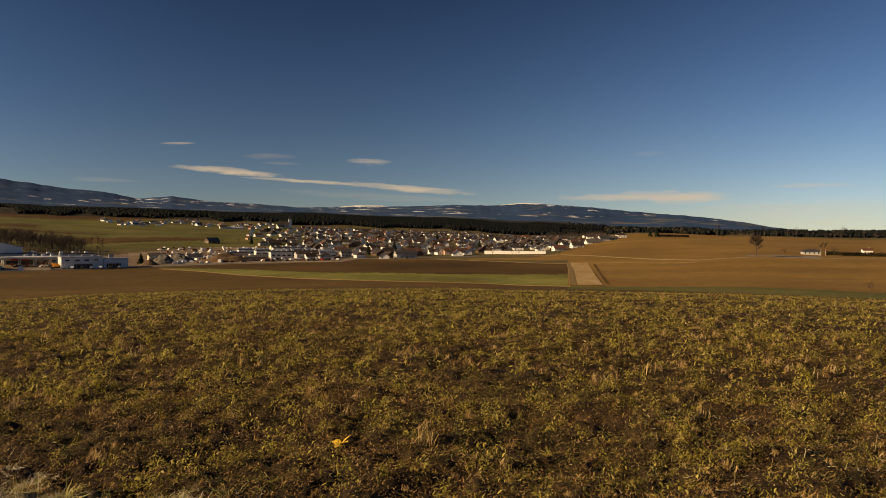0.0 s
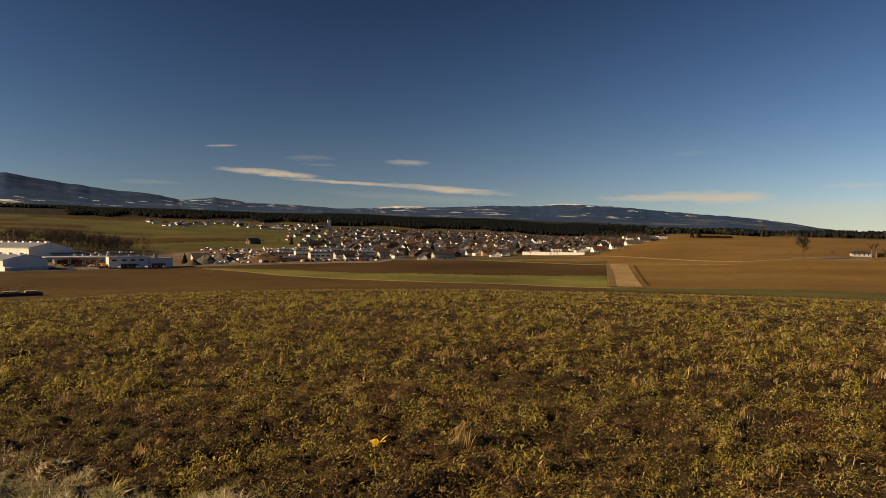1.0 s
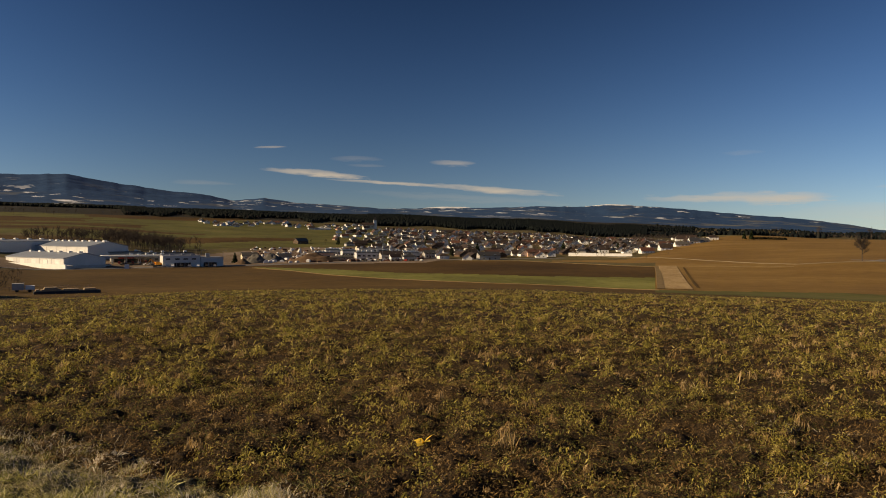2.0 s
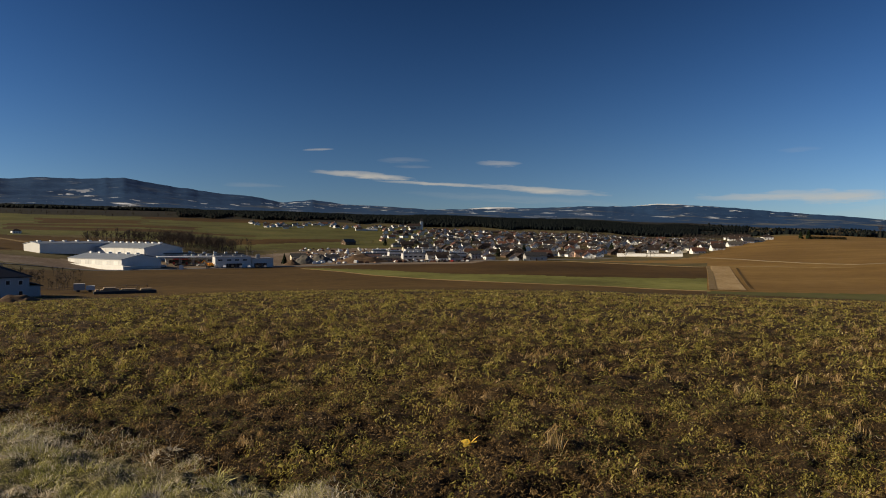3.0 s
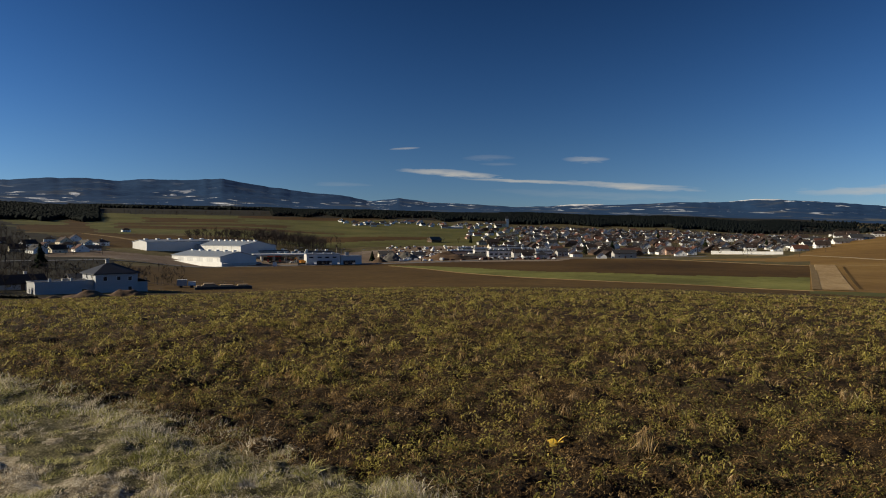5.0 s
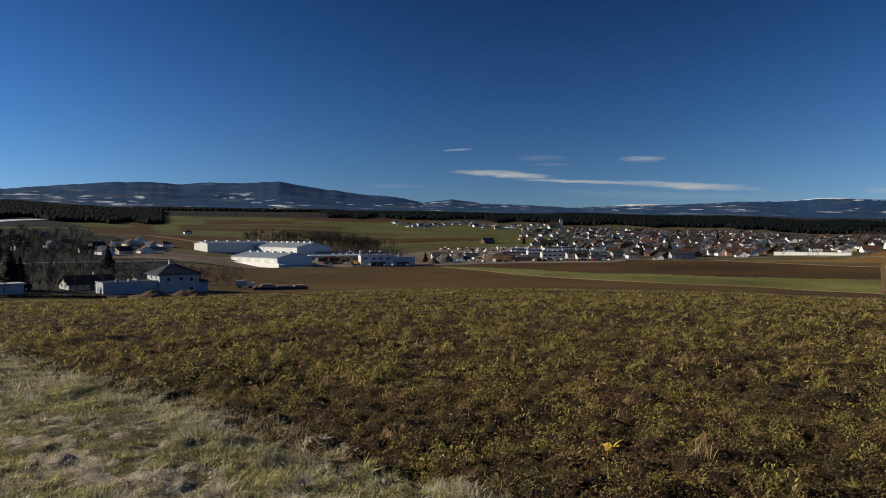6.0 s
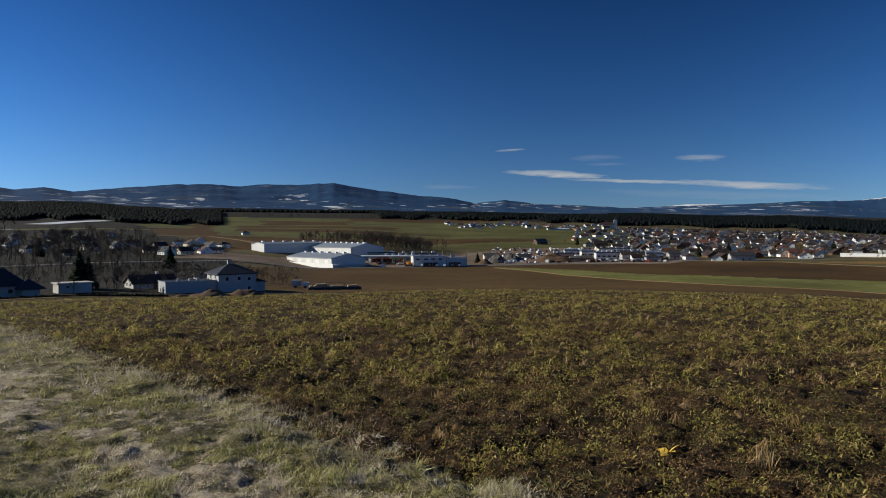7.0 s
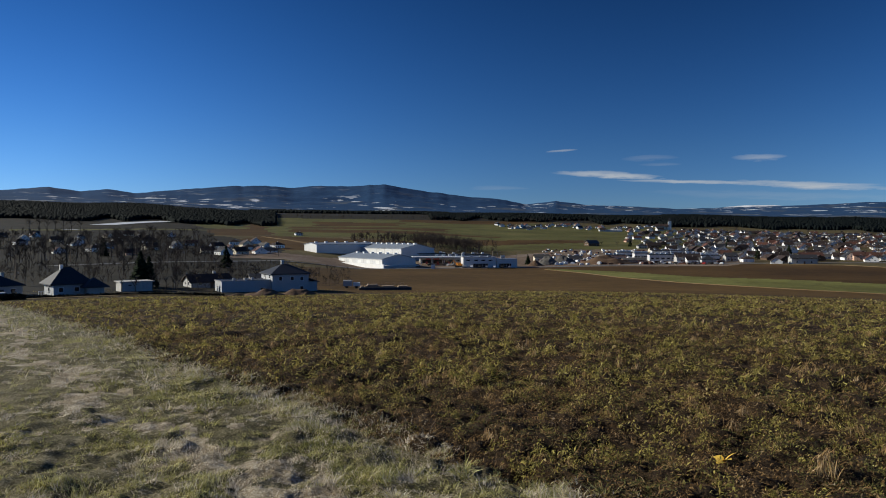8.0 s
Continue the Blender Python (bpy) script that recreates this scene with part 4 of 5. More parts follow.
def build_village():
    rng = np.random.default_rng(8)
    kinds = village_kinds()
    used = [False] * len(kinds)
    weights = np.array([5, 4, 3.2, 3, 1.6, .7, 2, 3.5, 2.5])
    spots, farther = [], []

    def stand(az, d, turn, k=None, scale=1.0):
        k = rng.choice(len(kinds), p=weights / weights.sum()) if k is None else k
        x, y = at(az, d)
        m = pose(x, y, ground_z(x, y), 0, 0, az + turn) @ Matrix.Diagonal((scale * 1.18, scale * 1.18, scale * .82, 1))
        if used[k] and d > 800 and -10 < az < 16:
            farther.append((k, m))
            spots.append((x, y))
            return
        if used[k]:
            ob = copy_thing(kinds[k], m)
            ob.matrix_basis = m
        else:
            used[k] = True
            kinds[k].matrix_basis = m
        spots.append((x, y))

    def quarter(az0, az1, d0, d1, n, gap, near=None, turns=(15, -75, 105), scale=1.0):
        made = tries = 0
        while made < n and tries < n * 40:
            tries += 1
            az, d = rng.uniform(az0, az1), math.sqrt(rng.uniform(d0 * d0, d1 * d1))
            if near is not None and d < near(az):
                continue
            x, y = at(az, d)
            if any((x - p) ** 2 + (y - q) ** 2 < gap * gap for p, q in spots):
                continue
            stand(az, d, rng.choice(turns) + rng.normal(0, 9), scale=scale * rng.uniform(.88, 1.12))
            made += 1
    # the village proper, denser towards its middle
    quarter(-2.5, 12.5, 530, 1210, 330, 12, scale=.62, near=lambda a: 480 + max(0, a - 5) * 30)
    quarter(-9.5, -2.5, 600, 1150, 130, 12, scale=.64, near=lambda a: 560 - (a + 9.5) * 8)
    quarter(-13.0, -9.0, 660, 900, 18, 14, scale=.62)
    quarter(12.3, 15.6, 860, 1230, 26, 13, scale=.66)
    quarter(10.5, 14.5, 610, 860, 13, 15, scale=.64)
    quarter(3.5, 13.5, 475, 590, 16, 15, scale=.6)
    # a row of houses under the wood
    for az in np.linspace(13.5, 26, 58):
        stand(az + rng.normal(0, .3), 1290 + 60 * math.sin(az) + rng.uniform(-70, 70) - (az - 13) * 4, rng.choice([15, -75]) + rng.normal(0, 14), int(rng.choice([0, 1, 2, 3, 6])), rng.uniform(.5, .75))
    # the last houses, up the slope
    for az, d, k in ((-10.9, 640, 0), (-12.1, 690, 6), (-13.0, 720, 1), (-13.6, 730, 6), (-14.35, 760, 3)):
        stand(az, d, 20 + rng.normal(0, 8), k, .75)
    # the older quarter among the trees in the hollow
    for az, d, k, turn in ((48.5, 530, 0, 20), (47.5, 505, 2, -70), (46.75, 462, 4, 35), (48.0, 450, 1, -60), (46.1, 515, 3, 10), (45.25, 470, 2, -80), (44.5, 486, 6, 25),
                           (46.3, 560, 4, -75), (49.2, 470, 4, 10), (44.9, 552, 6, -60), (47.2, 590, 3, 15), (45.6, 605, 0, -70), (43.9, 545, 3, 30), (42.2, 800, 3, 15)):
        stand(az, d, turn + rng.normal(0, 8), k, rng.uniform(.56, .7))
    for k in range(len(kinds)):
        if not used[k]:
            stand(1.0 + 2.1 * k, 640 + 12 * k, 20, k, .65)
    # the far side of the village, past counting
    V, F, I, mats = [], [], [], []
    for k, m in farther:
        for o in kinds[k].children:
            mm = m @ o.matrix_basis
            F += [tuple(q + len(V) for q in p.vertices) for p in o.data.polygons]
            for p in o.data.polygons:
                mat = o.data.materials[p.material_index]
                if mat not in mats:
                    mats.append(mat)
                I.append(mats.index(mat))
            V += [tuple(mm @ q.co) for q in o.data.vertices]
    me = bpy.data.meshes.new("far_houses")
    me.from_pydata(V, [], F)
    for mat in mats:
        me.materials.append(mat)
    me.polygons.foreach_set("material_index", I)
    tagged(new("far_houses", me), "crowded white houses on the far side of the village", "houses", kind="stuff")
    quarter(49.5, 64.0, 420, 740, 26, 24, scale=.6)


def hall(name, w, d, e, r, label, lights=8):
    """An industrial hall: panelled walls, a shallow sheet roof along y, roof lights, loading doors."""
    top = new(name)
    a, b = w / 2, d / 2
    v = [(-a, -b, -3), (a, -b, -3), (a, b, -3), (-a, b, -3), (-a, -b, e), (a, -b, e), (a, b, e), (-a, b, e), (0, -b, r), (0, b, r)]
    part("wall", (v, [(0, 1, 5, 8, 4), (1, 2, 6, 5), (2, 3, 7, 9, 6), (3, 0, 4, 7), (4, 8, 9, 7), (5, 6, 9, 8)]), M_PANEL, top)
    o = .35
    rv = [(-a - o, -b - o, e - .02), (0, -b - o, r + .05), (a + o, -b - o, e - .02), (-a - o, b + o, e - .02), (0, b + o, r + .05), (a + o, b + o, e - .02)]
    rv += [(x, y, z + .3) for x, y, z in rv]
    part("roof", (rv, [(0, 3, 4, 1), (1, 4, 5, 2), (6, 7, 10, 9), (7, 8, 11, 10), (0, 6, 9, 3), (2, 5, 11, 8), (0, 1, 7, 6), (1, 2, 8, 7), (3, 9, 10, 4), (4, 10, 11, 5)]), M_SHEET, top)
    for k in range(lights):
        y = -b + (k + .5) * d / lights
        part("roof_light", box(-.9, .9, y - .9, y + .9, r + .1, r + 1.05), M_FRAME, top)
    n = max(3, int(d // 9))
    for k in range(n):
        y = -b + (k + .5) * d / n
        part("loading_door", box(-a - .06, -a + .04, y - 1.9, y + 1.9, 0, min(4.0, e - 1)), M_FRAME, top)
        part("wall_joint", box(-a - .05, -a + .03, y + d / n / 2 - .08, y + d / n / 2 + .08, 0, e - .3), M_GREY_WALL, top)
    part("plinth", boxes((-a - .07, -a + .02, -b, b, -3, .6), (-a, a, -b - .07, -b + .02, -3, .6)), M_CONCRETE, top)
    tagged(top, label, "industrial hall")
    return top


def build_works():
    put(hall("industrial_hall", 21, 50, 4.7, 7.6, "white industrial hall with a pale grey sheet roof", 6), 36.0, 442, 30)
    put(hall("industrial_hall", 24, 62, 6.2, 9.4, "long white industrial hall with roof lights", 9), 34.6, 512, 30)
    put(hall("industrial_hall", 17, 46, 6.6, 8.0, "white industrial hall wing beside a gravel yard", 6), 38.8, 530, -60)
    low = new("loading_ramp")
    part("ramp_wall", box(-26, 26, -.3, .3, -3, 2.1), M_WHITE, low)
    part("ramp_deck", box(-26, 26, .3, 4.0, -3, 1.4), M_CONCRETE, low)
    put(tagged(low, "white low loading ramp wall beside the hall", "ramp"), 37.4, 427, -60)
    # filling station: canopy on columns, shop, price pillar
    st = new("filling_station")
    part("canopy", boxes((-15, 15, -5, 5, 4.6, 5.6),), M_FRAME, st, "white canopy with a thick edge")
    part("canopy_band", boxes((-15.05, 15.05, -5.05, -4.95, 4.75, 5.0),), M_GREY_WALL, st)
    for x in (-10, -3.3, 3.3, 10):
        for y in (-3, 3):
            part("column", box(x - .25, x + .25, y - .25, y + .25, -2, 4.6), M_STEEL, st)
    part("shop", box(-9, 12, 8, 17, -2, 4.2), M_GREY_WALL, st)
    part("fascia", box(-6, 2, 7.85, 8.0, 3.1, 3.9), M_RED, st, "red shop fascia")
    part("shop_window", box(-8, 11, 7.9, 8.05, .5, 3.0), M_GLASS, st)
    part("shop_roof", box(-11, 14, 7, 18, 4.2, 4.8), M_TILE_DARK, st)
    for x in (-6.5, 0, 6.5):
        part("pump", boxes((x - .5, x + .5, -.4, .4, -.5, 1.9), (x - .9, x + .9, -1.2, 1.2, -1, .15)), M_RED, st)
    put(tagged(st, "filling station with a white canopy and grey shop", "filling station"), 30.9, 452, 8)
    for az, d, w, wall, tone_word in ((29.9, 470, 10, M_GREY_WALL, "grey"), (28.8, 505, 16, M_GREY_WALL, "grey"), (31.9, 490, 12, M_GREY_WALL, "grey"),
                                     (15.9, 560, 5, M_PANEL, "white"), (14.6, 540, 4.5, M_PANEL, "white"), (13.0, 512, 8, M_PANEL, "white"), (11.7, 548, 12, M_GREY_WALL, "grey"),
                                     (10.4, 520, 7, M_PANEL, "white"), (16.6, 505, 6, M_PINK, "salmon"), (12.3, 600, 14, M_PANEL, "white"), (9.5, 500, 5, M_PANEL, "white")):
        o = new("flat_roofed_store")
        part("wall", box(-w, w, -6, 6, -3, 4.6), wall, o)
        part("roof", box(-w - .4, w + .4, -6.4, 6.4, 4.6, 5.1), M_TILE_DARK, o)
        for k in range(5):
            x = -w + (k + .5) * w * .4
            part("roof_unit", box(x - .8, x + .8, -1, 1, 5.1, 6.2), M_FRAME, o)
            part("window", window_mesh(2.2, 1.4), None, o, m=pose(x, -6, 1.4))
        put(tagged(o, f"low {tone_word} store with a flat dark roof", "store"), az, d, 8)
    # showroom: a taller and a lower block with a dark glazed ground floor
    sh = new("showroom")
    part("tall_block", box(-15, 3.2, -7, 7, -3, 6.9), M_PANEL, sh)
    part("low_block", box(3.6, 15, -6, 7, -3, 5.6), M_PANEL, sh)
    part("parapet", boxes((-15.15, 3.35, -7.15, 7.15, 6.9, 7.2), (3.45, 15.15, -6.15, 7.15, 5.6, 5.9)), M_STEEL, sh)
    for x0, x1, y in ((-9.5, -1.5, -7.06), (5, 11.5, -6.06)):
        part("shop_window", box(x0, x1, y, y + .1, .2, 2.7), M_GLASS, sh)
        for k in range(4):
            x = x0 + (x1 - x0) * (k + .5) / 4
            part("mullion", box(x - .07, x + .07, y - .04, y + .02, .2, 2.7), M_STEEL, sh)
    for x in (-12.5, -8, -4, 0):
        part("window", window_mesh(2.4, 1.1), None, sh, m=pose(x, -7, 4.4))
    for x, y in ((-10, 0), (-4, 2), (0, -2), (8, 1)):
        part("roof_unit", box(x - 1, x + 1, y - 1, y + 1, 5.6, 8.1), M_STEEL, sh)
    put(tagged(sh, "white showroom with dark glazing and a flat roof", "showroom"), 26.7, 436, 8)
    pil = new("price_pillar")
    part("post", box(-1.0, 1.0, -.25, .25, -1, 2.6), M_FRAME, pil)
    part("cap", box(-1.08, 1.08, -.3, .3, 2.6, 2.75), M_STEEL, pil)
    put(tagged(pil, "short white pillar beside the road", "pillar"), 31.3, 407, 0)


build_village()
build_works()
# ---- trees ----
M_BARK = plain("grey_brown_bark", (.075, .058, .045), .95, 1.5, .3)
M_TWIG = surface("bare_twigs", [(0.2, (.030, .025, .022)), (0.8, (.080, .064, .054))], .3, 6, .95, 0, .01, .4, island=.3, sheen=.1)
M_BIRCH = plain("pale_birch_bark", (.26, .23, .20), .9, 2, .25)
M_NEEDLE = surface("spruce_needles", [(0.2, (.008, .014, .007)), (0.8, (.030, .045, .018))], .8, 8, .95, 0, .01, .4, island=.4, sheen=.1)
M_HEDGE = surface("dark_hedge", [(0.2, (.022, .020, .013)), (0.8, (.070, .060, .036))], .8, 8, .95, 0, .01, .4, island=.5, sheen=.1)


def tubes(p0, p1, r0, r1):
    """Three-sided tapered limbs."""
    n = len(p0)
    ax = p1 - p0
    ax /= np.linalg.norm(ax, axis=1)[:, None] + 1e-9
    u = np.cross(ax, np.where(np.abs(ax[:, 2:3]) < .9, [[0, 0, 1.0]], [[1.0, 0, 0]]))
    u /= np.linalg.norm(u, axis=1)[:, None] + 1e-9
    w = np.cross(ax, u)
    rows = []
    for p, r in ((p0, r0), (p1, r1)):
        for k in range(3):
            a = k * 2.0944
            rows.append(p + (u * math.cos(a) + w * math.sin(a)) * r[:, None])
    v = np.stack(rows, 1).reshape(-1, 3)
    o = np.arange(n)[:, None] * 6
    f = np.stack([np.concatenate([o + k, o + (k + 1) % 3, o + 3 + (k + 1) % 3, o + 3 + k], 1) for k in range(3)], 1).reshape(-1, 4)
    return v, f


def grow(rng, tall, wide, limbs=9, twigs=7, sprays=5, upright=.55):
    """Limbs of a bare broad tree: trunk segments, then branches and twigs."""
    T, B = [], []
    top = np.array([rng.normal(0, .03) * tall, rng.normal(0, .03) * tall, tall * .8])
    knots = [np.array([0, 0, -.4]), np.array([rng.normal(0, .01) * tall, rng.normal(0, .01) * tall, tall * .3]),
             np.array([rng.normal(0, .02) * tall, rng.normal(0, .02) * tall, tall * .55]), top]
    r = tall * .026
    for k in range(3):
        T.append((knots[k], knots[k + 1], r * (1 - .28 * k), r * (1 - .28 * (k + 1))))
    for i in range(limbs):
        s = rng.uniform(.22, .98)
        base = knots[1] * (1 - s) + top * s if s > .3 else knots[1]
        a = i * 2.4 + rng.uniform(-.5, .5)
        out = wide * .5 * rng.uniform(.55, 1.0) * (1.1 - .55 * s)
        end = base + np.array([math.cos(a) * out, math.sin(a) * out, out * upright * rng.uniform(.7, 1.8)])
        mid = (base + end) / 2 + rng.normal(0, .05, 3) * out
        B += [(base, mid, r * .45, r * .28), (mid, end, r * .28, r * .08)]
        for j in range(twigs):
            q = base + (end - base) * rng.uniform(.25, 1.0) + rng.normal(0, .03, 3) * out
            dirn = rng.normal(0, 1, 3) + (end - base) / (out + .1) * .8 + np.array([0, 0, .5])
            e2 = q + dirn / np.linalg.norm(dirn) * tall * rng.uniform(.07, .16)
            B.append((q, e2, r * .14, r * .05))
            for _ in range(sprays):
                q3 = q + (e2 - q) * rng.uniform(.2, 1)
                d3 = rng.normal(0, 1, 3) + np.array([0, 0, .4])
                B.append((q3, q3 + d3 / np.linalg.norm(d3) * tall * rng.uniform(.04, .09), r * .06, r * .03))
    return T, B


def limb_mesh(name, rows, mat):
    p0, p1 = (np.array([q[k] for q in rows]) for k in (0, 1))
    v, f = tubes(p0, p1, np.array([q[2] for q in rows]), np.array([q[3] for q in rows]))
    return mesh_from(name, v, f, [mat], smooth=False)


def bare_tree(name, seed, tall, wide, label, bark=None, **kw):
    rng = np.random.default_rng(seed)
    T, B = grow(rng, tall, wide, **kw)
    top = new(name)
    part("trunk", limb_mesh("trunk", T, bark or M_BARK), None, top)
    part("crown", limb_mesh("crown", B, M_TWIG), None, top)
    return tagged(top, label, "tree", "bare trees")


def spruce(seed, tall, wide, label):
    """A conifer of drooping whorls of needle sprays round a tapered trunk."""
    rng = np.random.default_rng(seed)
    top = new("spruce")
    part("trunk", limb_mesh("trunk", [(np.array([0, 0, -.4]), np.array([0, 0, tall * .97]), tall * .018, tall * .003)], M_BARK), None, top)
    n = 520
    s = rng.uniform(.05, 1, n) ** .8
    a = rng.uniform(0, 6.283, n)
    reach = wide * .5 * (1.02 - s) * rng.uniform(.35, 1.05, n) + .05
    start = np.stack([np.cos(a) * reach * .35, np.sin(a) * reach * .35, s * tall], -1)
    v, f = ribbons(start, a, reach * .8 + .25, reach * .55 + .25, rng.uniform(-.1, .35, n), rng.uniform(.5, 1.2, n), rng, (.5, 1, .8, .2))
    part("crown", mesh_from("crown", v, f, [M_NEEDLE], smooth=False), None, top)
    return tagged(top, label, "tree", "conifers")


def build_trees():
    rng = np.random.default_rng(21)
    kinds = [bare_tree("bare_tree", 1, 10, 8, "bare brown broadleaf tree among the houses"),
             bare_tree("bare_tree", 2, 8, 8, "bare spreading fruit tree beside the houses", limbs=11),
             bare_tree("bare_tree", 3, 12, 8, "tall bare broadleaf tree in the hollow", upright=.9),
             bare_tree("bare_tree", 4, 6, 6, "low bare bushy tree with dense twigs", limbs=13)]
    first = [True] * 4

    def stand(k, az, d, scale=1.0):
        x, y = at(az, d)
        m = pose(x, y, ground_z(x, y), 0, 0, rng.uniform(0, 360)) @ Matrix.Scale(scale, 4)
        if first[k]:
            first[k] = False
            kinds[k].matrix_basis = m
        else:
            copy_thing(kinds[k], m).matrix_basis = m
    for _ in range(150):        # the wooded hollow
        az = rng.uniform(44, 65)
        far_d = math.sqrt(rng.uniform(235 ** 2, 640 ** 2))
        stand(int(rng.choice(4, p=[.35, .2, .3, .15])), az if far_d < 300 or az > 49 else az + 8, far_d, rng.uniform(.7, 1.25))
    for _ in range(26):         # gardens near the houses
        stand(int(rng.choice([1, 3])), rng.uniform(41, 64), rng.uniform(176, 230), rng.uniform(.5, .9))
    for _ in range(130):        # village gardens
        stand(int(rng.choice([0, 1, 3])), rng.uniform(-12, 12), math.sqrt(rng.uniform(520 ** 2, 1250 ** 2)), rng.uniform(.7, 1.1))
    for az, d, k, s in ((-31.6, 222, 3, .62), (-26.2, 452, 3, .7), (-29.4, 468, 1, .8), (-33.3, 470, 1, .9), (16.4, 760, 1, .8), (17.6, 770, 3, .8), (59.6, 820, 3, 2.6), (58.6, 815, 3, 2.8), (60.6, 830, 3, 2.5), (59.1, 826, 0, 1.7), (60.1, 812, 3, 2.3), (58.0, 824, 3, 2.2), (61.2, 826, 3, 2.2)):
        stand(k, az, d, s)
    for _ in range(14):
        stand(int(rng.choice([0, 2])), rng.uniform(-33, -18), rng.uniform(820, 880), rng.uniform(.8, 1.2))
    big = bare_tree("broad_tree", 9, 13, 8, "tall dark tree standing alone beside the park", limbs=30, twigs=11, sprays=8, upright=1.0)
    put(big, -24.3, 424, 0)
    birches = bare_tree("birch_tree", 10, 9, 4, "bare birch with a pale trunk", bark=M_BIRCH, upright=1.2)
    put(birches, -28.55, 470, 0)
    for az, d in ((-28.85, 472), (31.2, 532), (30.4, 545), (29.7, 540), (28.6, 545), (27.6, 550), (32.3, 560), (26.4, 560)):
        x, y = at(az, d)
        m = pose(x, y, ground_z(x, y), 0, 0, az * 77)
        copy_thing(birches, m).matrix_basis = m
    sp = spruce(31, 10, 6.5, "dark spruce tree beside the houses")
    put(sp, 54.0, 188, 0)
    for az, d, s in ((53.4, 192, .8), (47.8, 300, .95), (56.5, 420, 1.0), (-17.1, 760, 1.0), (15.4, 765, .8), (23.5, 470, .7),
                     (4, 640, .9), (-3, 700, .9), (8.2, 800, .9), (0.5, 930, 1), (-7.3, 700, .8), (6.1, 560, .8), (-16.6, 765, .8)):
        x, y = at(az, d)
        m = pose(x, y, ground_z(x, y), 0, 0, az * 31) @ Matrix.Scale(s, 4)
        copy_thing(sp, m).matrix_basis = m
    # the bare copse behind the works and brushwood along the far hedges: beyond counting
    P, Q = [], []
    for n, az0, az1, d0, d1, tall in ((100, 27.2, 34.6, 580, 680, 10), (80, 28, 33, 590, 690, 11), (50, 25.5, 36, 600, 690, 9), (70, 34.5, 38, 600, 700, 9), (380, 48.5, 65, 300, 760, 7), (230, -11, 14, 500, 1200, 6), (240, -36, -17, 900, 1150, 5.5), (220, 38, 50, 205, 320, 2.8), (26, 47.6, 58, 172, 192, 4.2), (16, 43.5, 49.5, 440, 452, 6.5), (260, 49, 65, 210, 330, 3.6),
                                      (110, 18, 46, 1380, 1500, 9), (170, -15, -8.5, 930, 1350, 8)):
        for _ in range(n):
            x, y = at(rng.uniform(az0, az1), rng.uniform(d0, d1))
            dense = 9.5 < tall
            T, B = grow(rng, tall * rng.uniform(.6, 1.1) if dense else tall * rng.uniform(.7, 1.25), tall * (1.0 if dense else .7), limbs=9 if dense else 6, twigs=5 if dense else 4, sprays=2 if dense else 1, upright=1.0)
            o = np.array([x, y, ground_z(x, y)])
            P += [(a + o, b + o, r * .7, q * .7) for a, b, r, q in T] + [(a + o, b + o, r * 1.3, q * 2.2) for a, b, r, q in B]
    tagged(new("bare_copse", limb_mesh("bare_copse", P, M_TWIG)), "bare brown copse and brushwood between the fields", "copse", kind="stuff")


# ---- single houses and yards near the field ----


def framed_window(top, m, w, h):
    fr = .1
    o = part("window", boxes((-w / 2, w / 2, -.07, .02, 0, fr), (-w / 2, w / 2, -.07, .02, h - fr, h), (-w / 2, -w / 2 + fr, -.07, .02, fr, h - fr),
                             (w / 2 - fr, w / 2, -.07, .02, fr, h - fr)), M_FRAME, top, m=m)
    part("pane", box(-w / 2 + fr, w / 2 - fr, -.02, .01, fr, h - fr), M_GLASS, o)
    part("window_sill", box(-w / 2 - .1, w / 2 + .1, -.18, .02, -.08, 0), M_STEEL, o)
    return o


M_BLUE_ROOF = plain("slate_grey_roof", (.030, .033, .040), .6, .8, .15)


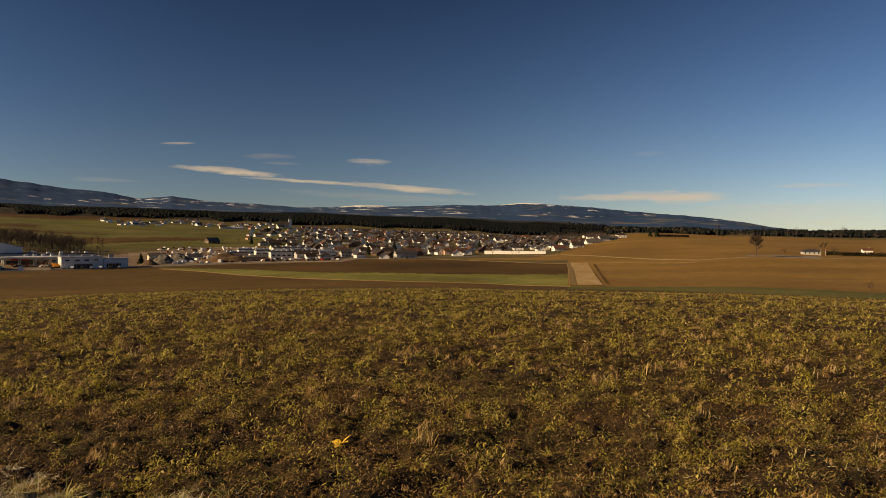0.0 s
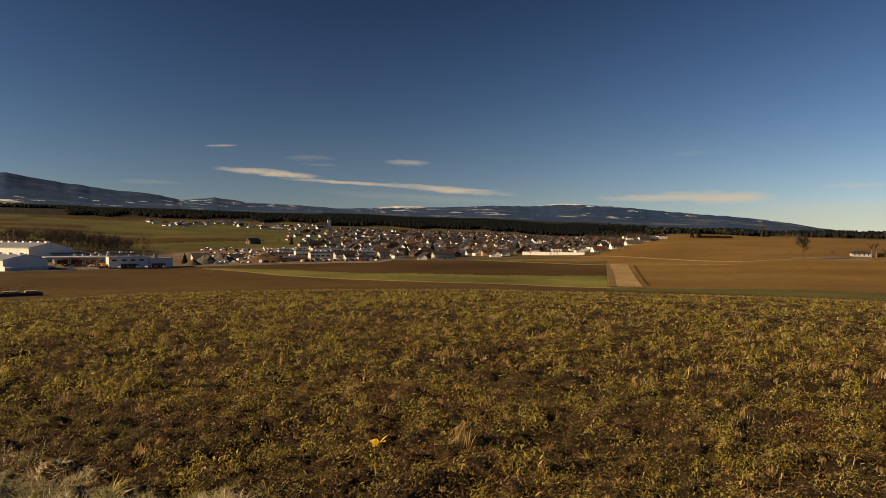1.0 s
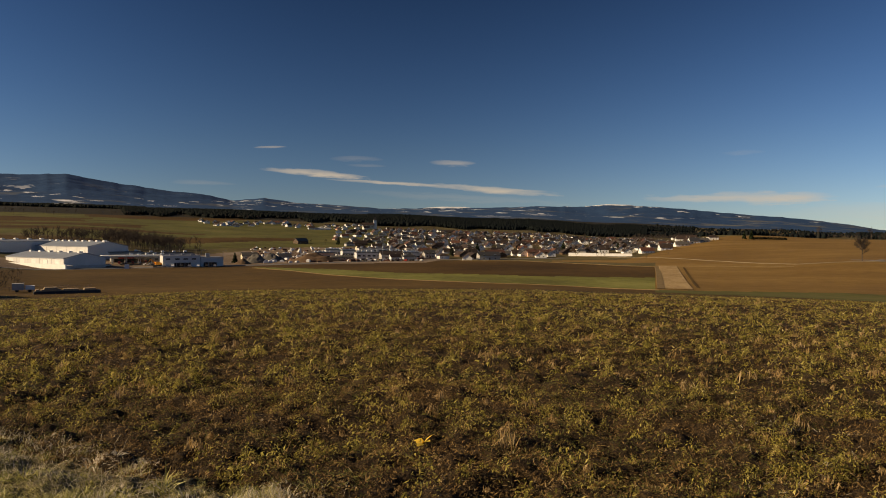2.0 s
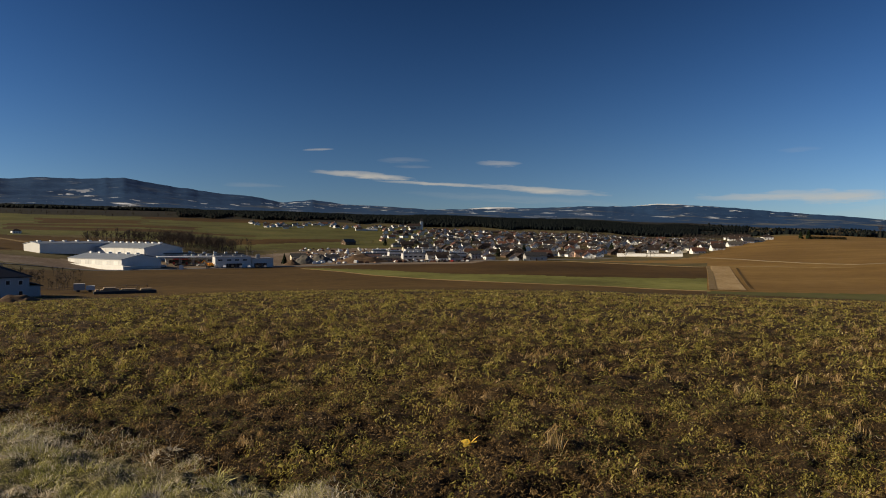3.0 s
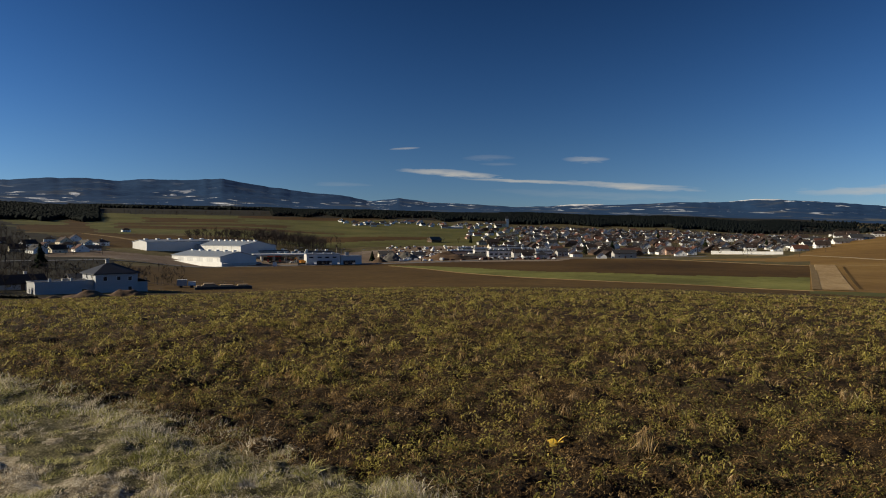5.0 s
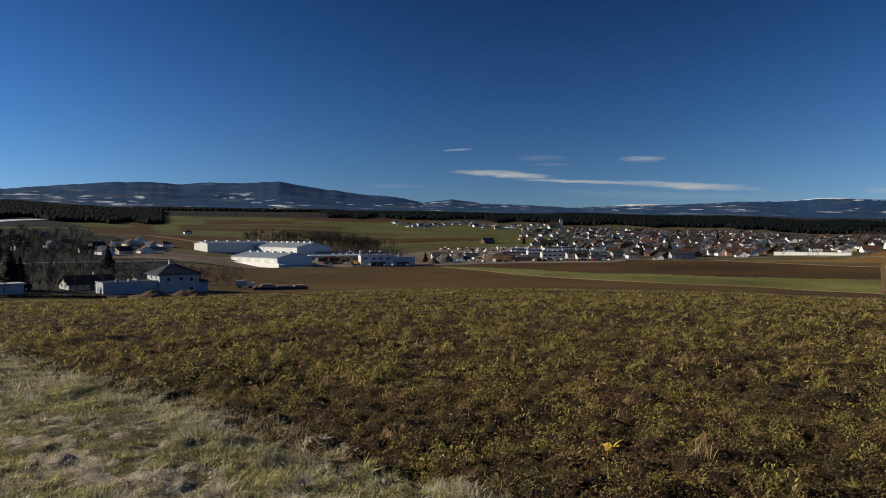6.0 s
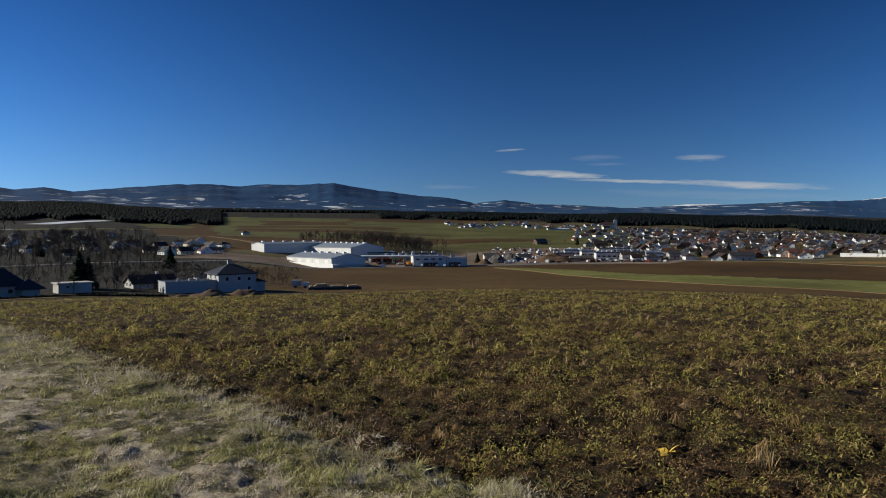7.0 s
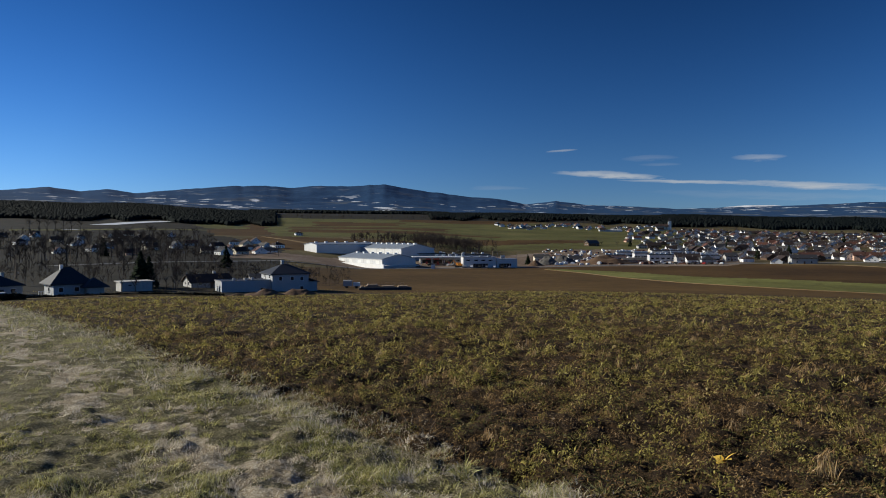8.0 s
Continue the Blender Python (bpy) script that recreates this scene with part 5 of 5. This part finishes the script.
def modern_house():
    h = new("modern_house")
    part("main_wall", box(-5.2, 5.2, -5, 5, -2.5, 5.5), M_PALE_RENDER, h)
    part("roof", hip_roof(10.4, 10, 5.5, 7.9, .55, 2.2), M_BLUE_ROOF, h, "dark hipped roof")
    part("chimney", boxes((-.9, -.2, .2, .9, 6.8, 8.9),), M_GREY_WALL, h)
    part("chimney_cap", box(-1.0, -.1, .1, 1.0, 8.9, 9.05), M_STEEL, h)
    part("garage_wing", box(-18.5, -5.2, -3.6, 3.6, -2.5, 3.7), M_PALE_RENDER, h, "pale flat-roofed wing")
    part("wing_parapet", boxes((-18.65, -5.2, -3.75, -3.5, 3.7, 3.95), (-18.65, -5.2, 3.5, 3.75, 3.7, 3.95), (-18.65, -18.4, -3.5, 3.5, 3.7, 3.95)), M_STEEL, h)
    part("wing_roof", box(-18.4, -5.2, -3.5, 3.5, 3.7, 3.78), M_TILE_DARK, h)
    part("annex", box(5.2, 8.3, -3.5, 4, -2.5, 3.0), M_PALE_RENDER, h)
    part("annex_roof", ([(5.2, -4.1, 4.2), (8.8, -4.1, 3.0), (8.8, 4.6, 3.0), (5.2, 4.6, 4.2), (5.2, -4.1, 3.95), (8.8, -4.1, 2.75), (8.8, 4.6, 2.75), (5.2, 4.6, 3.95)],
                        [(0, 1, 2, 3), (4, 7, 6, 5), (0, 4, 5, 1), (1, 5, 6, 2), (2, 6, 7, 3)]), M_BLUE_ROOF, h)
    for x, z in ((-2.9, 3.5), (.4, 3.5), (3.2, 3.4), (3.2, .8)):
        framed_window(h, pose(x, -5, z), 1.1, 1.2)
    framed_window(h, pose(-7.5, -3.6, .9), 1.4, .9)
    for y, z in ((-2.5, 3.5), (1.5, 3.5)):
        framed_window(h, pose(-5.2, y, z + .6, 0, 0, -90), 1.0, 1.1)
    for y in (-1.6, 1.2):
        framed_window(h, pose(-18.5, y, .7, 0, 0, -90), .9, 1.5)
    for x in (-14.5, -9.5):
        part("roof_vent", box(x - .3, x + .3, -1, -.4, 3.78, 4.5), M_STEEL, h)
    x, y = at(43.3, 182)
    h.matrix_basis = pose(x, y, EYE - 182 * .0785, 0, 0, 62) @ Matrix.Scale(.9, 4)
    tagged(h, "pale grey two-storey house with flat-roofed garage wing", "house")


def bungalow():
    h = new("bungalow")
    part("wall", box(-4.0, 4.0, -4, 4, -2.5, 2.8), M_PALE_RENDER, h)
    part("roof", hip_roof(8.0, 8, 2.8, 6.6, .9, 1.8), M_TILE_DARK, h, "steep dark hipped roof")
    part("chimney", boxes((-1.6, -1.0, -.4, .2, 5.2, 7.2),), M_WHITE, h)
    part("porch_wall", box(2.6, 6.4, -6.6, -3.2, -2.5, 2.0), M_GREY_WALL, h)
    v, f = hip_roof(4.0, 4.0, 2.0, 4.2, .8, 0)
    part("porch_roof", ([(x + 4.5, y - 5.0, z) for x, y, z in v], f), M_TILE_DARK, h)
    for x in (-2.4, 1.0):
        framed_window(h, pose(x, -4, .8), 1.2, 1.2)
    framed_window(h, pose(-4, 0, .8, 0, 0, -90), 1.3, 1.2)
    part("terrace_rail", boxes(*[(-7 + k * .5, -6.93 + k * .5, -3.5, -3.42, .2, 1.2) for k in range(7)], (-7, -4, -3.55, -3.35, 1.2, 1.28)), M_FRAME, h)
    x, y = at(58.9, 172)
    h.matrix_basis = pose(x, y, EYE - 172 * .0735, 0, 0, 74) @ Matrix.Scale(.9, 4)
    tagged(h, "white bungalow with a steep dark hipped roof", "house")


def garden_things():
    g = new("garage")
    part("wall", box(-4.5, 4.5, -3, 3, -2, 2.5), M_GREY_WALL, g)
    part("roof", box(-5, 5, -3.5, 3.5, 2.5, 2.85), M_CONCRETE, g)
    part("garage_door", box(1.4, 4.1, -3.06, -2.96, 0, 2.2), M_STEEL, g)
    part("window", window_mesh(1.2, .8), None, g, m=pose(-2, -3, 1.0))
    put(tagged(g, "pale grey flat-roofed garage behind a hedge", "garage"), 54.45, 178, 15, -.6, .68)
    for az, d, w, dp, e, r, wall, tile, hp, lab in (
            (49.2, 196, 12, 8, 2.4, 4.8, M_GREY_WALL, M_TILE_BROWN, None, "low house with a dark brown roof behind the garden"),
            (63.3, 176, 9, 8, 3.2, 6.0, M_GREY_WALL, M_TILE_DARK, 1.5, "low grey house with a dark hipped roof"),
            (45.1, 210, 8, 7, 2.4, 4.2, M_CONCRETE, M_TILE_GREY, None, "small shed with a grey roof behind the house"),
            (46.6, 178, 5, 4, 2.3, 3.6, M_WHITE, M_TILE_GREY, None, "small white garden shed with a grey roof")):
        put(house("house", w, dp, e, r, wall, tile, lab, hip=hp), az, d, 18, 0, .8)
    rng = np.random.default_rng(17)
    for a0, a1, d, tall in ((48.0, 61.5, 160, .4), (61.5, 66, 150, 1.0)):    # clipped hedges of small leaves
        n = 5200
        a = rng.uniform(a0, a1, n)
        dd = d + rng.uniform(-.6, .6, n)
        x, y = -np.sin(np.radians(a)) * dd, np.cos(np.radians(a)) * dd
        hz = rng.uniform(0, 1, n) ** .6 * (tall + .35 * (lattice(a * 6, a * 0, 51) - .5))
        v, f = ribbons(np.stack([x, y, height(x, y) + hz], -1), rng.uniform(0, 6.28, n), rng.uniform(.25, .5, n), rng.uniform(.2, .4, n), rng.uniform(-.3, 1.2, n), rng.uniform(0, 1, n), rng, (.6, 1, .4))
        tagged(new("hedge", mesh_from("hedge", v, f, [M_HEDGE], smooth=False)), "dark evergreen hedge along the field's edge", "hedge")


def heap(name, az, d, w, dp, h, mat, label, seed, turn=0):
    """A tipped heap with a lumpy crest."""
    n = 28
    gx, gy = np.meshgrid(np.linspace(-1, 1, n), np.linspace(-1, 1, n), indexing="ij")
    r = np.sqrt(gx ** 2 + gy ** 2)
    z = np.clip(1 - r, 0, 1) ** .85 * (.7 + .6 * lattice(gx * 3 + 9, gy * 3 + 9, seed)) + .12 * lattice(gx * 9, gy * 9, seed + 1) * (r < .95)
    v = np.stack([gx * w / 2, gy * dp / 2, z * h - .3], -1).reshape(-1, 3)
    i = (np.arange(n - 1)[:, None] * n + np.arange(n - 1)[None]).ravel()
    ob = new(name, mesh_from(name, v, np.stack([i, i + n, i + n + 1, i + 1], 1), [mat]))
    return put(tagged(ob, label, "heap", "tipped heaps"), az, d, turn)


def car(name, paint, label):
    c = new(name)
    prof = [(-2.1, .35), (-2.1, .85), (-1.3, .95), (-.75, 1.42), (.75, 1.45), (1.55, .98), (2.1, .85), (2.1, .35)]
    n = len(prof)
    v = [(x, s * .85 * (.82 if z > 1.2 else 1), z) for s in (-1, 1) for x, z in prof]
    part("body", (v, [tuple(range(n)), tuple(range(2 * n - 1, n - 1, -1))] + [(k, k + n, (k + 1) % n + n, (k + 1) % n) for k in range(n)]), paint, c)
    part("side_window", boxes((-.95, .95, -.86, -.76, 1.0, 1.3), (-.95, .95, .76, .86, 1.0, 1.3)), M_GLASS, c)
    for x in (-1.3, 1.3):
        for y in (-.8, .8):
            ring = [(x + .33 * math.cos(q * .5236), y + s, .33 + .33 * math.sin(q * .5236)) for s in (-.1, .1) for q in range(12)]
            part("wheel", (ring, [tuple(range(11, -1, -1)), tuple(range(12, 24))] + [(k, (k + 1) % 12, (k + 1) % 12 + 12, k + 12) for k in range(12)]), M_TYRE, c)
    return tagged(c, label, "car", "parked cars")


def street_lamp():
    p = new("street_lamp")
    part("pole", limb_mesh("pole", [(np.array([0, 0, -.5]), np.array([0, 0, 9.0]), .12, .07)], M_STEEL), None, p)
    part("arm", limb_mesh("arm", [(np.array([0, 0, 8.9]), np.array([1.6, 0, 9.2]), .06, .05)], M_STEEL), None, p)
    part("lamp_head", box(1.3, 2.2, -.18, .18, 9.1, 9.3), M_STEEL, p)
    return tagged(p, "grey steel street lamp beside the road", "street lamp", "street lamps")


def strip(name, pts, w, mat, label, lift=.05, cat="road"):
    """A road or track laid along a line of places."""
    P = []
    for (x0, y0), (x1, y1) in zip(pts, pts[1:]):
        k = max(2, int(math.hypot(x1 - x0, y1 - y0) / 6))
        P += [(x0 + (x1 - x0) * i / k, y0 + (y1 - y0) * i / k) for i in range(k)]
    P.append(pts[-1])
    P = np.array(P)
    t = np.gradient(P, axis=0)
    t /= np.linalg.norm(t, axis=1)[:, None]
    nrm = np.stack([-t[:, 1], t[:, 0]], 1)
    cols = []
    for s in (-.52, -.5, -.17, .17, .5, .52):
        q = P + nrm * w * s
        z = np.maximum(height(q[:, 0], q[:, 1]), height(P[:, 0], P[:, 1])) + (lift + .1 if abs(s) <= .5 else .0)
        cols.append(np.column_stack([q, z]))
    v = np.stack(cols, 1).reshape(-1, 3)
    i = (np.arange(len(P) - 1)[:, None] * 6 + np.arange(5)[None]).ravel()
    ob = new(name, mesh_from(name, v, np.stack([i, i + 6, i + 7, i + 1], 1), [mat], smooth=False))
    return tagged(ob, label, cat, kind="structure")


def works_yard():
    strip("road", polar((60, 330), (48, 372), (40, 392), (33, 405), (27.9, 433), (22.6, 436), (18.5, 440), (16.2, 448), (11.5, 473), (7.8, 478), (3, 490), (-3, 520)), 7, M_ASPHALT, "grey asphalt road between the fields and the works")
    strip("field_track", polar((-4, 560), (-10.1, 515), (-14.3, 440), (-17.9, 415), (-20.2, 404), (-24, 418), (-33, 462), (-40, 480)), 3.0, M_LANE, "pale gravel farm track across the fields")
    strip("field_track", polar((5.5, 470), (0.5, 462), (-3.4, 428), (-9.9, 393), (-14.3, 391), (-20, 388)), 2.2, M_TRACK, "pale grassy farm track along the village")
    strip("field_margin", polar((22.1, 406), (19, 350), (16.2, 301), (11.5, 266), (6.9, 248), (2.3, 236), (-4.3, 229), (-10.5, 219)), 1.3, M_TRACK, "pale grassy margin between green and ploughed field", cat="field strip")
    strip("farm_lane", polar((45.0, 760), (43, 690), (41.3, 620)), 4.5, M_TRACK, "pale gravel lane between dark fields")
    strip("field_track", polar((66, 150), (55, 158), (47, 160), (41, 172)), 3, M_TRACK, "pale grassy track behind the crop field")
    strip("grass_strip", polar((-11.1, 396), (-11.35, 330), (-11.9, 230)), 9, M_STRAW, "pale dry grass strip between two fields", cat="field strip")
    strip("rutted_track", polar((-10.3, 398), (-10.45, 330), (-10.65, 229)), 2.4, M_TRACK, "brown rutted track along the dry grass", .1)
    strip("rutted_track", polar((-12.3, 380), (-12.6, 330), (-13.4, 240)), 1.0, M_PLOUGH, "dark furrow along the dry grass", .02)
    strip("snow_field", polar((56.6, 1000), (54.3, 1085), (51.8, 1165)), 32, M_SNOW, "long strip of old snow below the wood", cat="snow")
    strip("snow_field", polar((58.1, 858), (59.1, 854)), 14, M_SNOW, "small patch of old snow in a meadow", cat="snow")
    heap("earth_mound", 44.9, 147, 9.5, 6, 2.0, M_EARTH, "brown heap of excavated earth", 61)
    heap("earth_mound", 42.2, 149, 8.5, 6, 2.1, M_EARTH, "brown heap of excavated earth", 63)
    heap("earth_mound", 47.0, 147, 7, 5, .9, M_EARTH, "low brown heap of excavated earth", 65)
    heap("earth_mound", 38.8, 150, 13, 3, .7, M_EARTH, "long low bank of dark earth", 67)
    heap("earth_mound", 17.2, 470, 34, 14, 6.0, M_EARTH, "reddish-brown earth heap in the builder's yard", 71)
    heap("gravel_mound", 21.9, 470, 14, 12, 6.5, M_GRAVEL, "grey conical gravel heap", 73)
    heap("gravel_mound", 20.6, 485, 16, 12, 6.0, M_GRAVEL, "grey gravel heap in the builder's yard", 75)
    heap("earth_mound", 22.9, 455, 10, 8, 3.5, M_EARTH, "brown earth heap beside the showroom", 77)
    put(house("yard_shed", 13, 9, 4.0, 7.0, M_CREAM, M_TILE_GREY, "cream shed with a grey roof in the yard"), 22.4, 520, 10, 0, .75)
    put(house("yard_shed", 12, 9, 3.6, 6.4, M_GREY_WALL, M_TILE_GREY, "grey shed with a pitched roof in the yard"), 19.8, 505, 30, 0, .75)
    put(house("yard_shed", 9, 7, 3.2, 5.2, M_PINK, M_TILE_GREY, "small salmon shed beside stored goods"), 14.7, 480, 12, 0, .75)
    put(house("yard_shed", 8, 7, 3.4, 5.0, M_PINK, M_TILE_GREY, "small salmon shed in the builder's yard"), 15.6, 478, 12, 0, .75)
    # low sheds with long roofs between yard and village
    for az, d, w, wall, roof, lab in ((10.8, 500, 22, M_GREY_WALL, M_TILE_BROWN, "long shed with a brown roof"), (13.0, 530, 7, M_WHITE, M_SHEET, "white store with a sheet roof"),
                                      (8.0, 520, 8, M_GREY_WALL, M_TILE_DARK, "white store with a dark roof"), (3.1, 480, 15, M_GREY_WALL, M_TILE_DARK, "white barn with a dark roof"),
                                      (-1.0, 560, 20, M_PINK, M_TILE_RED, "farm building with a red roof"), (2.6, 540, 15, M_WOOD_WALL, M_TILE_RED, "brown barn with a red roof")):
        put(house("store_shed", w, 11, 4.6, 7.2, wall, roof, lab + " beside the village", chimney=False), az, d, 12, 0, .85)
    wl = new("white_wall")
    part("wall_panel", box(-22, 22, -.25, .25, -1.5, 2.4), M_WHITE, wl)
    part("coping", box(-22.1, 22.1, -.35, .35, 2.4, 2.6), M_CONCRETE, wl)
    put(tagged(wl, "long white boundary wall beside the field", "wall"), -5.9, 560, -8)
    gh = new("greenhouse")
    part("tunnel", hip_roof(24, 7, 2.2, 3.4, 0, 22), M_PANEL, gh)
    part("base", box(-12, 12, -3.5, 3.5, -1, 1.95), M_PANEL, gh)
    put(tagged(gh, "long white greenhouse in the green field", "greenhouse"), 16.7, 1160, 8)
    # farm barn alone in the meadow
    put(house("barn", 15, 10, 4, 8.2, M_WOOD_WALL, M_TILE_GREY, "old dark barn standing alone in the meadow", chimney=False), 18.4, 768, 35, 0, .8)
    # church with a pointed tower
    ch = new("church")
    part("nave", gable_walls(18, 9, 7, 11.5), M_CREAM, ch)
    part("nave_roof", gable_roof(18, 9, 7, 11.5), M_TILE_BROWN, ch)
    part("tower", box(9, 13.5, -2.2, 2.2, -2, 16), M_WHITE, ch)
    v, f = hip_roof(4.5, 4.4, 16, 23, .3, 0)
    part("spire", ([(x + 11.2, y, z) for x, y, z in v], f), M_TILE_DARK, ch)
    for x in (-6, -2, 2, 6):
        part("window", window_mesh(1.2, 3.2), None, ch, m=pose(x, -4.5, 2.2))
    put(tagged(ch, "cream church with a white tower and spire", "church"), 13.0, 1230, 5)
    # stored goods, vans and lamps along the yard
    rng = np.random.default_rng(19)
    pal = new("goods_stack")
    part("pallet", box(-1.5, 1.5, -1, 1, -.3, .3), M_TIMBER, pal)
    part("wrapped_load", boxes((-1.4, 1.4, -.95, .95, .3, 1.9), (-1.0, .6, -.8, .8, 1.9, 2.6)), M_FRAME, pal)
    tagged(pal, "white wrapped goods stacked on a pallet", "stack", "stored goods")
    put(pal, 18.6, 520, 10)
    crate = new("goods_stack")
    part("pallet", box(-1.7, 1.7, -1, 1, -.3, .25), M_TIMBER, crate)
    part("stacked_load", boxes((-1.6, 1.6, -.95, .95, .25, 1.3), (-1.3, 1.5, -.8, .8, 1.3, 2.0)), M_TILE_RED, crate)
    tagged(crate, "brown bricks stacked on a pallet", "stack", "stored goods")
    put(crate, 17.6, 530, 20)
    for _ in range(290):
        x, y = at(rng.uniform(8.5, 22.5), rng.uniform(455, 690))
        m = pose(x, y, ground_z(x, y), 0, 0, rng.uniform(0, 90)) @ Matrix.Diagonal((rng.uniform(.6, 1.5), rng.uniform(.6, 1.3), rng.uniform(.3, .75), 1))
        copy_thing(pal if rng.uniform() < .5 else crate, m).matrix_basis = m
    cars = [car("car", M_FRAME, "white car parked beside the road"), car("car", M_STEEL, "silver car parked beside the road"), car("car", M_TYRE, "black car parked beside the road"), car("car", M_RED, "red car parked beside the road")]
    spots = [(8.6 + k * .42, 462 + (k * 7) % 5, 80) for k in range(13)] + [(25 + k * .62, 424, 90) for k in range(8)] + [(63.0, 158, 10), (29.9, 440, 30), (31.5, 438, 10), (32.6, 430, 0)]
    for k, (az, d, turn) in enumerate(spots):
        if k < 4:
            put(cars[k], az, d, turn)
        else:
            x, y = at(az, d)
            m = pose(x, y, ground_z(x, y) + .1, 0, 0, az + turn)
            copy_thing(cars[(k * 7) % 3 if k % 3 else 0], m).matrix_basis = m
    lamp = put(street_lamp(), 31.3, 470, 0)
    for az, d in ((27.9, 452), (29.4, 470), (26.0, 470), (24.4, 455), (13.2, 452), (11.8, 462), (9.2, 470)):
        x, y = at(az, d)
        copy_thing(lamp, pose(x, y, ground_z(x, y), 0, 0, az))
    dg = new("digger")
    part("cab", boxes((-1.2, 1.0, -1.1, 1.1, 1.0, 2.9),), M_ORANGE, dg)
    part("engine_deck", box(1.0, 2.6, -1.2, 1.2, 1.0, 2.0), M_ORANGE, dg)
    part("track", boxes((-2, 2.2, -1.5, -.9, -.2, .9), (-2, 2.2, .9, 1.5, -.2, .9)), M_TYRE, dg)
    part("boom", limb_mesh("boom", [(np.array([-1.2, 0, 1.6]), np.array([-3.4, 0, 4.6]), .3, .25), (np.array([-3.4, 0, 4.6]), np.array([-5.4, 0, 2.0]), .25, .18)], M_ORANGE), None, dg)
    put(tagged(dg, "orange digger parked beside the showroom", "digger"), 29.15, 432, 20)
    # sawn boards stacked at the end of the field, and a small trailer
    st = new("timber_stack")
    part("bearer", boxes((-6.5, 6.3, -1.2, 1.2, -.8, .8),), M_TILE_DARK, st, "dark tarpaulin-covered base")
    for x0, x1, z in ((-5.2, -1.2, .8), (-1.0, 2.2, .8), (3.0, 5.6, .8), (-4.6, -1.9, 1.31), (-6.2, -5.3, .8)):
        for k in range(4):
            part("board", box(x0 + k * .05, x1 - k * .08, -1.0, 1.0, z + k * .13, z + k * .13 + .11), M_TIMBER, st)
    put(tagged(st, "stack of sawn boards at the field's edge", "timber"), 35.2, 192, 5)
    tr = new("trailer")
    part("box_body", box(-1.8, .6, -1, 1, .6, 2.4), M_GREY_WALL, tr)
    part("cab", box(.8, 2.6, -.9, .9, .5, 1.7), M_FRAME, tr)
    part("wheel_pair", boxes((-1.2, -.5, -1.05, 1.05, -.3, .6), (1.3, 2.0, -1, 1, -.3, .6)), M_TYRE, tr)
    put(tagged(tr, "small grey trailer with a white cab", "trailer"), 38.1, 205, 0)
    fence = new("field_fence")
    for k in range(16):
        part("post", box(k * 2.4 - 18, k * 2.4 - 17.88, -.06, .06, -.6, 1.1), M_TIMBER, fence)
    for z in (.4, .9):
        part("rail", box(-18, 18.1, .06, .1, z, z + .1), M_TIMBER, fence)
    put(tagged(fence, "weathered wooden fence behind the house", "fence"), 39.2, 210, 0)


def park_side():
    p = new("pavilion")
    part("wall", box(-5.6, 5.6, -4, 4, -1.5, 2.8), M_GREY_WALL, p)
    part("roof", hip_roof(11.2, 8, 3.0, 4.6, .9, 5), M_TILE_DARK, p)
    for x in (-4, -1.4, 1.4, 4):
        framed_window(p, pose(x, -4, .7), 1.2, 1.5)
    put(tagged(p, "white pavilion with a low dark roof", "pavilion"), -27.9, 480, 10, 0, .8)
    for d0, w in ((428, 4), (438, 4), (449, 5)):
        strip("paved_bed", polar((-25.3, d0 - 3), (-27.0, d0), (-28.6, d0 + 4)), w, M_ASPHALT, "long grey paved bed between pale lawns", cat="paving")
    strip("paved_bed", polar((-23.6, 436), (-25.6, 437)), 5, M_ASPHALT, "grey paved apron beside the tree", cat="paving")
    put(house("house", 8, 7, 4.2, 6.2, M_WHITE, M_TILE_RED, "small white house beside the far hedge"), -31.4, 520, 15, 0, .62)
    rng = np.random.default_rng(23)
    for a0, a1, d in ((-32.8, -28.9, 486), (-19.5, -17.0, 770)):
        n = 2600
        a = rng.uniform(a0, a1, n)
        dd = d + rng.uniform(-1.2, 1.2, n)
        x, y = -np.sin(np.radians(a)) * dd, np.cos(np.radians(a)) * dd
        v, f = ribbons(np.stack([x, y, height(x, y) + rng.uniform(0, 2.0, n)], -1), rng.uniform(0, 6.28, n), rng.uniform(.4, .9, n), rng.uniform(.4, .8, n), rng.uniform(-.3, 1.2, n), rng.uniform(0, 1, n), rng, (.6, 1, .4))
        tagged(new("hedge", mesh_from("hedge", v, f, [M_HEDGE], smooth=False)), "dark hedge between the brown fields", "hedge")
    b = new("fallen_branch", limb_mesh("fallen_branch", [(np.array([-2.2, 0, .2]), np.array([0, .2, 1.1]), .16, .13), (np.array([0, .2, 1.1]), np.array([2.6, .1, 2.3]), .13, .08), (np.array([0, .2, 1.1]), np.array([1.2, .4, 2.1]), .08, .03)], M_BARK))
    put(tagged(b, "dark leaning branch at the field's edge", "branch"), -32.5, 214, 0)


build_trees()
modern_house()
bungalow()
garden_things()
works_yard()
park_side()
